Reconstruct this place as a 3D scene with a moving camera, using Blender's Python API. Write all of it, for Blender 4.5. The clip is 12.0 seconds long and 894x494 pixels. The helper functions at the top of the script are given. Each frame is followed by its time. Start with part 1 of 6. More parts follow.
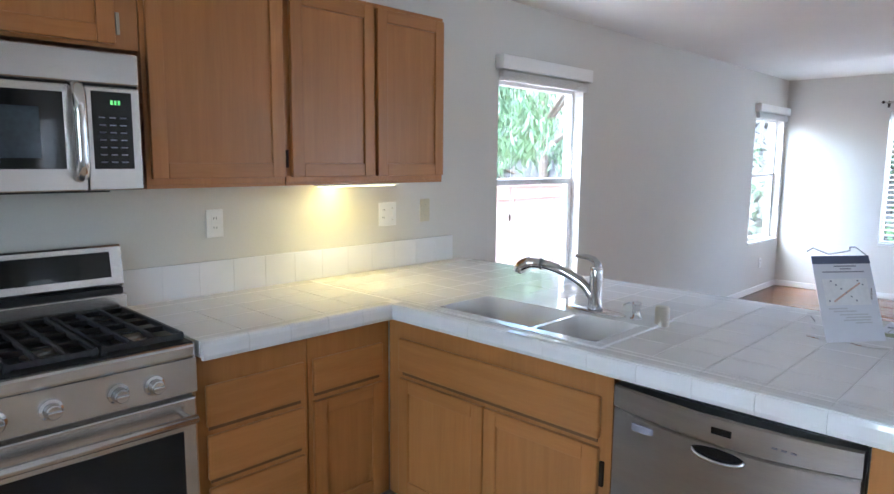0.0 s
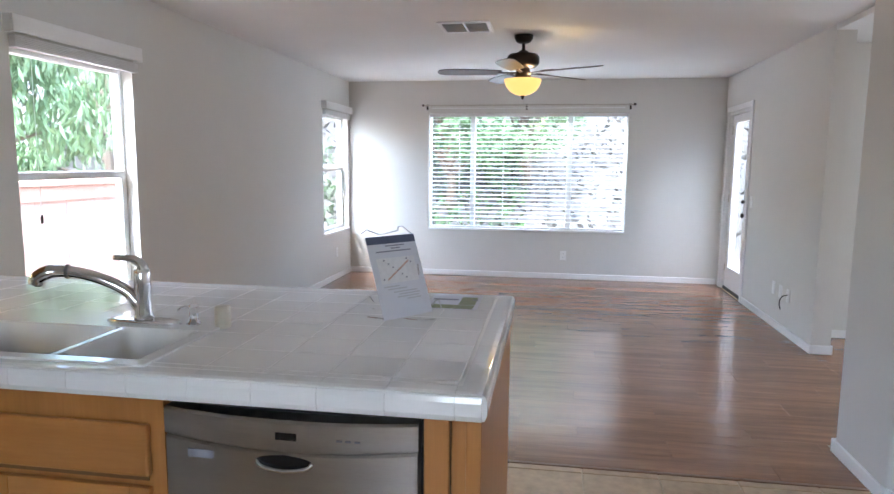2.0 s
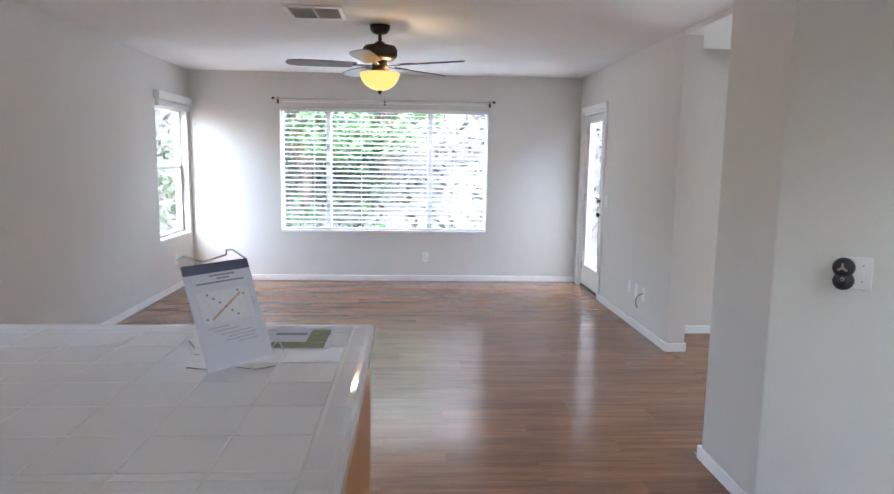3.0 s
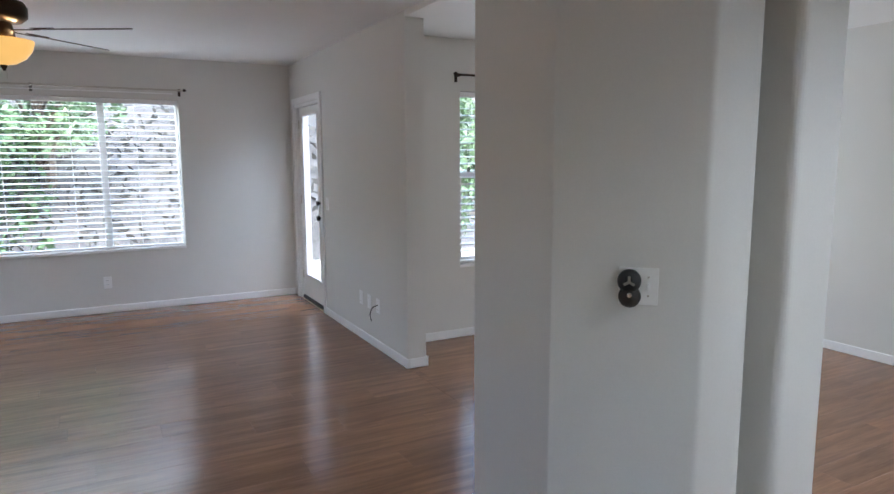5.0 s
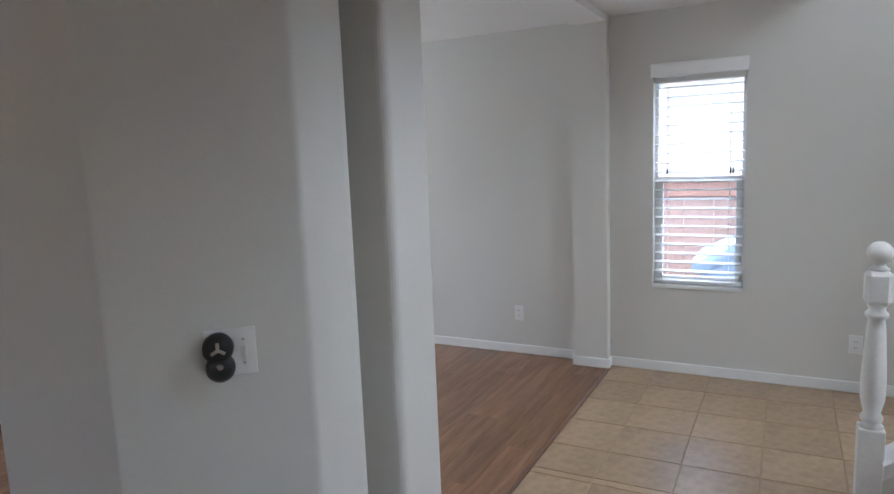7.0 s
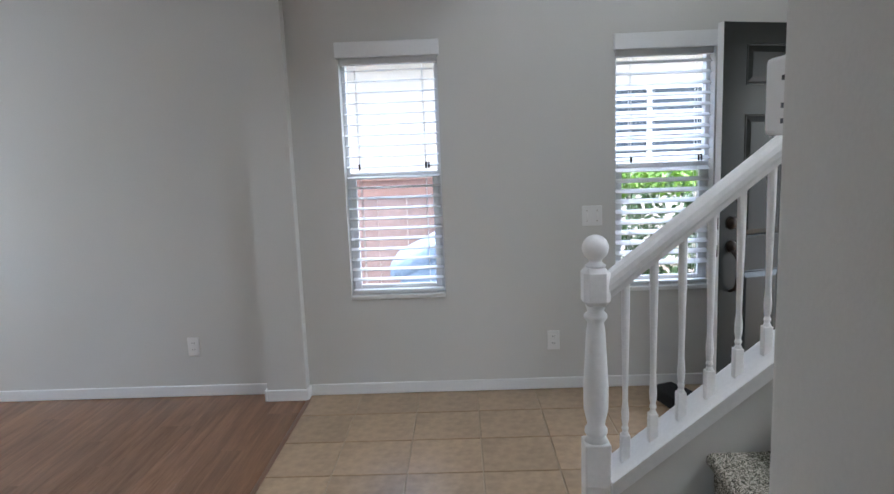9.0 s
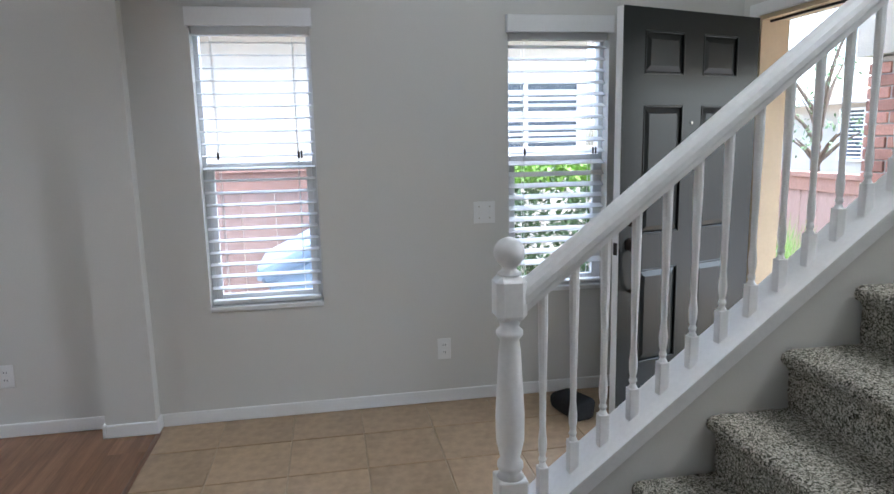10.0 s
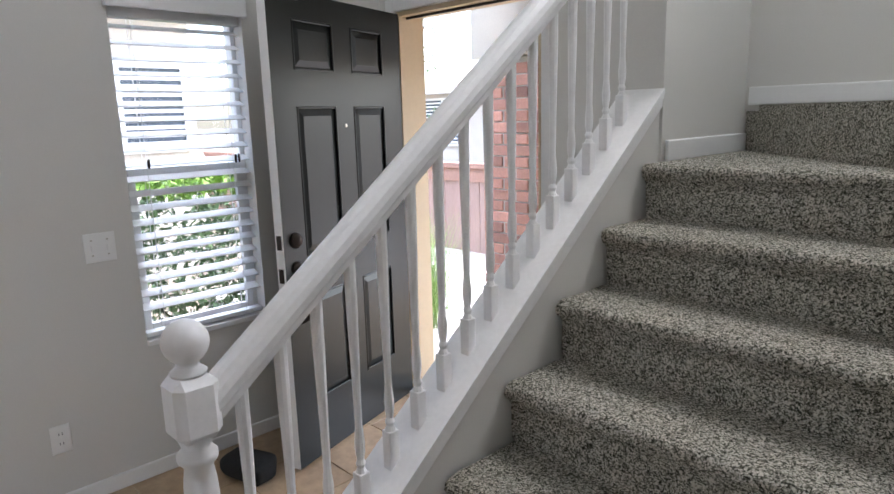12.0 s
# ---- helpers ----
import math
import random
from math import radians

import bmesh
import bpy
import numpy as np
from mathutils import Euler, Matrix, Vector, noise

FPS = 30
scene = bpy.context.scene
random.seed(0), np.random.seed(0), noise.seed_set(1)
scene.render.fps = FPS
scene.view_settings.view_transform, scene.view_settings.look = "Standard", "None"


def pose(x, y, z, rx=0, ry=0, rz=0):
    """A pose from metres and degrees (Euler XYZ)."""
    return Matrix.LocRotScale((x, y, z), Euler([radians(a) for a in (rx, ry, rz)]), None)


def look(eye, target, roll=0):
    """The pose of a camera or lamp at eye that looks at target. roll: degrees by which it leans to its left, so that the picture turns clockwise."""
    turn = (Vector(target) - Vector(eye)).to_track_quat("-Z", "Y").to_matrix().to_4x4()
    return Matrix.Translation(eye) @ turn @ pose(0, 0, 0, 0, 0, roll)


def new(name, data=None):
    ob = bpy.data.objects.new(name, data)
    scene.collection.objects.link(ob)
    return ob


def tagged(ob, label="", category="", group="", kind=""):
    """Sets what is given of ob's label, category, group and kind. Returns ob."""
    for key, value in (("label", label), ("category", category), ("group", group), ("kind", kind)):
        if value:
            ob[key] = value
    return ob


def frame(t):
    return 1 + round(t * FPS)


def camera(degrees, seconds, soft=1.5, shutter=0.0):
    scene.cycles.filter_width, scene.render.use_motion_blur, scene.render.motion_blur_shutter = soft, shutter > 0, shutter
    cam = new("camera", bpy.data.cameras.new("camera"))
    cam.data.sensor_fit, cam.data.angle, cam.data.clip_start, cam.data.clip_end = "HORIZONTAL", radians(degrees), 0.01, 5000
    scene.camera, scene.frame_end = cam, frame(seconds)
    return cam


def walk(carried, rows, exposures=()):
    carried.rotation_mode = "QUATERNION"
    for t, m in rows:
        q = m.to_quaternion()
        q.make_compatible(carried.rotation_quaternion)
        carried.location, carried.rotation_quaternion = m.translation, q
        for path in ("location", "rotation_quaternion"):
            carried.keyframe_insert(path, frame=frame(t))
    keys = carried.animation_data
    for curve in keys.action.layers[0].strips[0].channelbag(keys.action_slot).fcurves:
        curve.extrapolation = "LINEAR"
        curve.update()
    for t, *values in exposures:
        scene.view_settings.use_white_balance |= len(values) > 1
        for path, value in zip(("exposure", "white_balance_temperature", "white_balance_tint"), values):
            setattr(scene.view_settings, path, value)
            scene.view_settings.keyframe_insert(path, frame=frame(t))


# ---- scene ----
cam = camera(69.0, 12.0)
PATH = [
    (0, (0.303, -0.453, 1.48), (-1.078, 0.969, 1.215), 0.5),
    (0.5, (0.315, -0.426, 1.458), (-0.766, 1.238, 1.203), -0.0),
    (1, (0.296, -0.371, 1.448), (-0.496, 1.447, 1.19), 0.0),
    (1.5, (0.293, -0.311, 1.442), (-0.248, 1.597, 1.181), 0.1),
    (2, (0.295, -0.178, 1.426), (-0.018, 1.78, 1.17), 0.5),
    (2.5, (0.297, 0.002, 1.454), (0.195, 1.982, 1.189), 1.1),
    (3, (0.284, 0.199, 1.464), (0.394, 2.178, 1.198), 0.9),
    (3.2, (0.276, 0.292, 1.467), (0.469, 2.265, 1.203), 1.1),
    (5, (0.433, 0.995, 1.477), (1.367, 2.742, 1.205), -0.2),
    (5.5, (0.523, 1.141, 1.47), (1.679, 2.747, 1.184), -1.4),
    (6, (0.641, 1.228, 1.482), (2.004, 2.662, 1.188), -1.2),
    (6.5, (0.737, 1.283, 1.498), (2.297, 2.499, 1.2), -0.3),
    (7, (0.804, 1.291, 1.53), (2.555, 2.217, 1.251), -2.3),
    (7.5, (0.915, 1.292, 1.503), (2.79, 1.946, 1.261), -3.0),
    (9.5, (1.751, 1.463, 1.433), (3.721, 1.327, 1.114), -1.5),
    (10, (1.94, 1.479, 1.421), (3.883, 1.131, 1.096), -1.2),
    (10.5, (2.095, 1.528, 1.456), (3.964, 0.907, 1.109), -2.1),
    (11, (2.273, 1.497, 1.464), (4.031, 0.617, 1.097), -2.2),
    (11.5, (2.424, 1.424, 1.481), (4.05, 0.326, 1.093), -1.5),
    (12, (2.511, 1.44, 1.512), (3.923, 0.081, 1.116), -1.6),
]
EXPOSURES = [(0.0, 4.35, 5350, 4), (0.5, 4.15, 5450, 4), (1.5, 4.1, 5700, 5), (3.0, 4.15, 5850, 6), (5.0, 3.5, 5850, 6), (6.0, 3.3, 5850, 7), (7.5, 3.2, 5850, 7), (9.5, 3.05, 5850, 7), (10.5, 3.05, 5800, 6), (12.0, 3.1, 6150, 11)]
SKY, SUN = 0.15, 1.3
walk(cam, [(t, look(eye, target, roll)) for t, eye, target, roll in PATH], EXPOSURES)

# ---------------------------------------------------------------- world and light
world = bpy.data.worlds.new("sky")
scene.world = world
world.use_nodes = True
wn = world.node_tree.nodes
sky = wn.new("ShaderNodeTexSky")
sky.sky_type = "NISHITA"
sky.sun_disc = False
sky.sun_elevation, sky.sun_rotation = radians(68), radians(200)
sky.air_density, sky.dust_density, sky.ozone_density = 1.0, 3.0, 1.0
wn["Background"].inputs["Strength"].default_value = SKY
world.node_tree.links.new(sky.outputs["Color"], wn["Background"].inputs["Color"])

sun = new("sun", bpy.data.lights.new("sun", "SUN"))
sun.data.energy, sun.data.angle, sun.data.color = SUN, radians(130), (1.0, 0.98, 0.96)
sun.matrix_world = look((0, 0, 20), (0 - 20 * math.cos(radians(68)) * math.sin(radians(200)) * 1.0, -20 * math.cos(radians(68)) * math.cos(radians(200)), 20 - 20 * math.sin(radians(68))))


def area_lamp(name, eye, target, sx, sy, energy, color=(1, 1, 1)):
    """A rectangular area lamp of that size facing target."""
    data = bpy.data.lights.new(name, "AREA")
    data.shape, data.size, data.size_y, data.energy, data.color = "RECTANGLE", sx, sy, energy, color
    ob = new(name, data)
    ob.matrix_world = look(eye, target)
    return ob


# added lamps: sky boost above two windows, daylight stand-ins in openings out of sight
DAY = (0.93, 0.97, 1.0)
area_lamp("north_window_fill", (-0.04, 8.75, 2.75), (-0.04, 5.6, 0.2), 2.4, 1.0, 13.0, DAY)
area_lamp("west_window_fill", (-3.15, 3.12, 2.75), (-0.4, 3.12, 0.2), 1.1, 1.0, 5.0, DAY)
area_lamp("kitchen_window_daylight", (0.05, -2.58, 1.5), (0.4, 0.5, 1.4), 1.2, 0.8, 0.32, DAY)
area_lamp("dining_window_daylight", (4.20, 5.58, 1.3), (4.20, 3.0, 1.1), 1.4, 1.3, 2.4, DAY)
area_lamp("stair_window_daylight", (3.0, -1.44, 3.9), (4.4, 1.6, 1.7), 1.2, 1.3, 4.2, DAY)

# ---------------------------------------------------------------- materials
def material(name, color, rough=0.6, metal=0.0, var=0.12, scale=8.0, fine=60.0, bump=0.1, depth=0.002, rand=0.0,
             stretch=(1, 1, 1), spec=0.5, coat=0.0):
    """Painted, stone or cloth surface: colour varied at two scales, with fine relief; rand varies it from piece to piece."""
    m = bpy.data.materials.new(name)
    m.use_nodes = True
    nt = m.node_tree
    n, l = nt.nodes, nt.links
    b = n["Principled BSDF"]
    co = n.new("ShaderNodeTexCoord")
    mp = n.new("ShaderNodeMapping")
    mp.inputs["Scale"].default_value = stretch
    l.new(co.outputs["Object"], mp.inputs["Vector"])
    big = n.new("ShaderNodeTexNoise")
    big.inputs["Scale"].default_value, big.inputs["Detail"].default_value = scale, 4
    small = n.new("ShaderNodeTexNoise")
    small.inputs["Scale"].default_value, small.inputs["Detail"].default_value = fine, 3
    for t in (big, small):
        l.new(mp.outputs["Vector"], t.inputs["Vector"])
    mix = n.new("ShaderNodeMath")
    mix.operation = "ADD"
    l.new(big.outputs["Fac"], mix.inputs[0])
    l.new(small.outputs["Fac"], mix.inputs[1])
    ramp = n.new("ShaderNodeMapRange")
    ramp.inputs["From Min"].default_value, ramp.inputs["From Max"].default_value = 0.6, 1.4
    ramp.inputs["To Min"].default_value, ramp.inputs["To Max"].default_value = 1 - var, 1 + var
    l.new(mix.outputs[0], ramp.inputs["Value"])
    val = ramp.outputs["Result"]
    if rand:
        info = n.new("ShaderNodeObjectInfo")
        rr = n.new("ShaderNodeMapRange")
        rr.inputs["To Min"].default_value, rr.inputs["To Max"].default_value = 1 - rand, 1 + rand
        l.new(info.outputs["Random"], rr.inputs["Value"])
        mu = n.new("ShaderNodeMath")
        mu.operation = "MULTIPLY"
        l.new(val, mu.inputs[0])
        l.new(rr.outputs["Result"], mu.inputs[1])
        val = mu.outputs[0]
    sc = n.new("ShaderNodeVectorMath")
    sc.operation = "SCALE"
    sc.inputs[0].default_value = color
    l.new(val, sc.inputs["Scale"])
    l.new(sc.outputs["Vector"], b.inputs["Base Color"])
    b.inputs["Roughness"].default_value, b.inputs["Metallic"].default_value = rough, metal
    b.inputs["Specular IOR Level"].default_value = spec
    b.inputs["Coat Weight"].default_value = coat
    if bump:
        bp = n.new("ShaderNodeBump")
        bp.inputs["Strength"].default_value, bp.inputs["Distance"].default_value = bump, depth
        l.new(small.outputs["Fac"], bp.inputs["Height"])
        l.new(bp.outputs["Normal"], b.inputs["Normal"])
    return m


def wood(name, dark, light, rough, grain=(1.2, 22, 22), rand=0.12, bump=0.06, coat=0.0, shift=True):
    """Wood with long grain along x of the mapping; each piece takes its own stretch of the grain."""
    m = bpy.data.materials.new(name)
    m.use_nodes = True
    nt = m.node_tree
    n, l = nt.nodes, nt.links
    b = n["Principled BSDF"]
    co = n.new("ShaderNodeTexCoord")
    info = n.new("ShaderNodeObjectInfo")
    add = n.new("ShaderNodeVectorMath")
    add.operation = "MULTIPLY_ADD"
    add.inputs[1].default_value = (37.0, 11.0, 23.0)
    l.new(info.outputs["Random"], add.inputs[0])
    l.new(co.outputs["Object"], add.inputs[2])
    mp = n.new("ShaderNodeMapping")
    mp.inputs["Scale"].default_value = grain
    l.new(add.outputs["Vector"] if shift else co.outputs["Object"], mp.inputs["Vector"])
    a = n.new("ShaderNodeTexNoise")
    a.inputs["Scale"].default_value, a.inputs["Detail"].default_value, a.inputs["Distortion"].default_value = 1.5, 6, 0.6
    f = n.new("ShaderNodeTexNoise")
    f.inputs["Scale"].default_value, f.inputs["Detail"].default_value = 9.0, 4
    for t in (a, f):
        l.new(mp.outputs["Vector"], t.inputs["Vector"])
    s = n.new("ShaderNodeMath")
    s.operation = "MULTIPLY_ADD"
    s.inputs[1].default_value = 0.45
    l.new(f.outputs["Fac"], s.inputs[0])
    l.new(a.outputs["Fac"], s.inputs[2])
    ramp = n.new("ShaderNodeValToRGB")
    ramp.color_ramp.elements[0].position, ramp.color_ramp.elements[0].color = 0.45, (*dark, 1)
    ramp.color_ramp.elements[1].position, ramp.color_ramp.elements[1].color = 0.95, (*light, 1)
    l.new(s.outputs[0], ramp.inputs["Fac"])
    rr = n.new("ShaderNodeMapRange")
    rr.inputs["To Min"].default_value, rr.inputs["To Max"].default_value = 1 - rand, 1 + rand
    l.new(info.outputs["Random"], rr.inputs["Value"])
    sc = n.new("ShaderNodeVectorMath")
    sc.operation = "SCALE"
    l.new(ramp.outputs["Color"], sc.inputs[0])
    l.new(rr.outputs["Result"], sc.inputs["Scale"])
    l.new(sc.outputs["Vector"], b.inputs["Base Color"])
    b.inputs["Roughness"].default_value, b.inputs["Coat Weight"].default_value = rough, coat
    bp = n.new("ShaderNodeBump")
    bp.inputs["Strength"].default_value, bp.inputs["Distance"].default_value = bump, 0.001
    l.new(f.outputs["Fac"], bp.inputs["Height"])
    l.new(bp.outputs["Normal"], b.inputs["Normal"])
    return m


def glow(name, color, strength):
    m = bpy.data.materials.new(name)
    m.use_nodes = True
    b = m.node_tree.nodes["Principled BSDF"]
    b.inputs["Base Color"].default_value = (*color, 1)
    b.inputs["Emission Color"].default_value, b.inputs["Emission Strength"].default_value = (*color, 1), strength
    return m


def glass(name):
    """Clear window glass: it lets light straight through and mirrors a little at a slant."""
    m = bpy.data.materials.new(name)
    m.use_nodes = True
    n, l = m.node_tree.nodes, m.node_tree.links
    tr, gl, fr, mx = (n.new(k) for k in ("ShaderNodeBsdfTransparent", "ShaderNodeBsdfGlossy", "ShaderNodeLayerWeight", "ShaderNodeMixShader"))
    gl.inputs["Roughness"].default_value = 0.01
    fr.inputs["Blend"].default_value = 0.5
    pw, sc = n.new("ShaderNodeMath"), n.new("ShaderNodeMath")
    pw.operation, sc.operation = "POWER", "MULTIPLY_ADD"
    pw.inputs[1].default_value = 5.0
    sc.inputs[1].default_value, sc.inputs[2].default_value = 0.8, 0.035
    l.new(fr.outputs["Facing"], pw.inputs[0])
    l.new(pw.outputs[0], sc.inputs[0])
    l.new(sc.outputs[0], mx.inputs["Fac"])
    l.new(tr.outputs["BSDF"], mx.inputs[1])
    l.new(gl.outputs["BSDF"], mx.inputs[2])
    l.new(mx.outputs["Shader"], n["Material Output"].inputs["Surface"])
    return m


WALL = material("wall paint", (0.70, 0.683, 0.645), 0.75, var=0.03, scale=1.5, fine=160, bump=0.25, depth=0.0012)
CEIL = material("ceiling paint", (0.82, 0.81, 0.79), 0.85, var=0.03, scale=2, fine=120, bump=0.3, depth=0.0015)
TRIM = material("white trim paint", (0.87, 0.865, 0.855), 0.4, var=0.03, scale=4, fine=90, bump=0.05)
RAILW = material("white rail paint", (0.86, 0.85, 0.84), 0.35, var=0.05, scale=9, fine=60, bump=0.12)
VINYL = material("white vinyl", (0.88, 0.885, 0.885), 0.4, var=0.02, bump=0.0)


def slat_material():
    """White vinyl slats that let some daylight glow through."""
    m = material("white blind slat", (0.84, 0.84, 0.83), 0.5, var=0.03, scale=5, fine=40, bump=0.0)
    n, l = m.node_tree.nodes, m.node_tree.links
    tr, mx = n.new("ShaderNodeBsdfTranslucent"), n.new("ShaderNodeMixShader")
    tr.inputs["Color"].default_value = (0.80, 0.82, 0.84, 1)
    mx.inputs["Fac"].default_value = 0.04
    l.new(n["Principled BSDF"].outputs["BSDF"], mx.inputs[1])
    l.new(tr.outputs["BSDF"], mx.inputs[2])
    l.new(mx.outputs["Shader"], n["Material Output"].inputs["Surface"])
    return m


SLAT = slat_material()
PLATE = material("white plastic plate", (0.87, 0.865, 0.85), 0.4, var=0.02, bump=0.0)
IVORY = material("ivory plastic", (0.66, 0.61, 0.46), 0.45, var=0.02, bump=0.0)
CAB = wood("honey maple", (0.390, 0.160, 0.042), (0.470, 0.205, 0.058), 0.34, grain=(16, 16, 0.9), rand=0.05, bump=0.03)
CABH = wood("honey maple rail", (0.390, 0.160, 0.042), (0.470, 0.205, 0.058), 0.34, grain=(1.2, 1.2, 16), rand=0.05, bump=0.03)
# maple darkened: the shade of drawer gaps and toe kicks put into its colour
CAB_SHADE = material("shadow gap wood", (0.16, 0.075, 0.03), 0.6, var=0.1)
FLOORW = wood("laminate plank", (0.172, 0.082, 0.043), (0.320, 0.165, 0.088), 0.20, grain=(1.1, 15, 15), rand=0.09, bump=0.008)
GLOSST = material("white glazed tile", (0.86, 0.855, 0.87), 0.06, var=0.015, scale=6, fine=14, bump=0.05, depth=0.002, rand=0.012)
GROUT = material("light grout", (0.80, 0.795, 0.79), 0.8, var=0.08, fine=200)
BEIGE = material("beige ceramic floor tile", (0.43, 0.305, 0.190), 0.30, var=0.26, scale=4, fine=22, bump=0.05, rand=0.08)
FGROUT = material("sand grout", (0.46, 0.37, 0.26), 0.9, var=0.12, fine=150)
STEEL = material("brushed steel", (0.64, 0.625, 0.61), 0.27, 1.0, var=0.06, scale=3, fine=40, bump=0.03, stretch=(1, 1, 14))
DSTEEL = material("dark brushed steel", (0.40, 0.375, 0.355), 0.28, 1.0, var=0.06, scale=3, fine=40, bump=0.03, stretch=(1, 1, 14))
CHROME = material("chrome", (0.72, 0.72, 0.74), 0.10, 1.0, var=0.03, bump=0.0)
NICKEL = material("brushed nickel", (0.52, 0.48, 0.42), 0.28, 1.0, var=0.05, bump=0.0)
BLACKG = material("black glass", (0.010, 0.010, 0.012), 0.06, var=0.05, bump=0.0)
BLACK = material("black plastic", (0.016, 0.016, 0.017), 0.4, var=0.08, bump=0.03)
IRON = material("cast iron", (0.022, 0.022, 0.024), 0.55, var=0.15, fine=120, bump=0.2)
PORC = material("white sink enamel", (0.80, 0.80, 0.81), 0.10, var=0.02, bump=0.0)
BRONZE = material("oil rubbed bronze", (0.035, 0.024, 0.018), 0.42, 0.7, var=0.15, bump=0.04)
BLADE = wood("dark fan blade", (0.05, 0.028, 0.018), (0.10, 0.055, 0.035), 0.35, grain=(2, 20, 20))
AMBER = glow("amber lamp glass", (1.0, 0.56, 0.16), 0.075)
DOORD = material("charcoal door paint", (0.012, 0.0145, 0.0135), 0.30, var=0.10, scale=4, fine=50, bump=0.06, spec=0.32)
DOORW = material("white door paint", (0.86, 0.855, 0.84), 0.4, var=0.03, bump=0.04)
TANJ = material("tan jamb paint", (0.56, 0.44, 0.29), 0.55, var=0.05)
PAPER = material("white paper", (0.64, 0.64, 0.71), 0.7, var=0.02, bump=0.0)
INK = material("grey print", (0.24, 0.24, 0.29), 0.7, var=0.05, bump=0.0)
PALEINK = material("pale print", (0.50, 0.49, 0.53), 0.7, var=0.05, bump=0.0)
REDINK = material("rust print", (0.52, 0.36, 0.32), 0.7, var=0.2, bump=0.0)
NAVY = material("slate banner print", (0.09, 0.10, 0.17), 0.6, var=0.05, bump=0.0)
OLIVE = material("olive photo print", (0.20, 0.22, 0.11), 0.5, var=0.5, scale=60, fine=200, bump=0.0)
BRICKM = material("red clay brick", (0.41, 0.215, 0.165), 0.85, var=0.22, scale=9, fine=90, bump=0.3, depth=0.003, rand=0.4)
MORTAR = material("grey mortar", (0.50, 0.47, 0.43), 0.95, var=0.15, fine=120, bump=0.3)
STUCCO = material("cream stucco", (0.56, 0.52, 0.45), 0.95, var=0.10, scale=2, fine=120, bump=0.5, depth=0.006)
FENCE = material("faded red fence stain", (0.36, 0.25, 0.22), 0.85, var=0.16, scale=3, fine=40, bump=0.15, rand=0.07, stretch=(3, 3, 0.4))
FENCEC = material("fence rail stain", (0.34, 0.20, 0.16), 0.85, var=0.15, scale=3, fine=40)
SOFFIT = wood("stained soffit", (0.20, 0.085, 0.035), (0.36, 0.17, 0.075), 0.5, grain=(1, 14, 14))
LEAFA = material("pale green leaves", (0.13, 0.20, 0.09), 0.55, var=0.45, scale=1.5, fine=30, bump=0.0)
LEAFB = material("dark green leaves", (0.080, 0.14, 0.055), 0.55, var=0.5, scale=1.5, fine=30, bump=0.0)
LEAFC = material("bright hedge leaves", (0.16, 0.30, 0.03), 0.5, var=0.4, scale=2, fine=30, bump=0.0)
GRASSM = material("ornamental grass blades", (0.17, 0.27, 0.06), 0.6, var=0.4, scale=8, fine=40, bump=0.0)
BARK = material("brown bark", (0.12, 0.09, 0.065), 0.9, var=0.3, fine=40, bump=0.5, depth=0.01)
EARTH = material("bare garden soil", (0.20, 0.165, 0.13), 0.95, var=0.3, scale=0.6, fine=9, bump=0.4, depth=0.02)
SLOPE = material("dry slope gravel", (0.078, 0.075, 0.072), 0.95, var=0.35, scale=0.9, fine=14, bump=0.5, depth=0.03)
CONC = material("grey concrete", (0.42, 0.40, 0.37), 0.9, var=0.12, scale=1.5, fine=60, bump=0.2)
ROOF = material("brown roof", (0.17, 0.12, 0.09), 0.9, var=0.2, scale=3, fine=30, bump=0.4)
TARP = material("blue plastic lid", (0.30, 0.42, 0.58), 0.45, var=0.08, scale=3, fine=20, bump=0.1)
MAT = material("black door mat fibre", (0.012, 0.012, 0.013), 0.95, var=0.3, fine=200, bump=0.6, depth=0.004)
CABLE = material("black cable", (0.02, 0.02, 0.02), 0.5, bump=0.0)
GLASS = glass("window glass")
GREEN = glow("green display", (0.30, 1.0, 0.25), 0.02)
DARKROOM = material("dark window pane", (0.05, 0.065, 0.085), 0.15, var=0.2, bump=0.0)


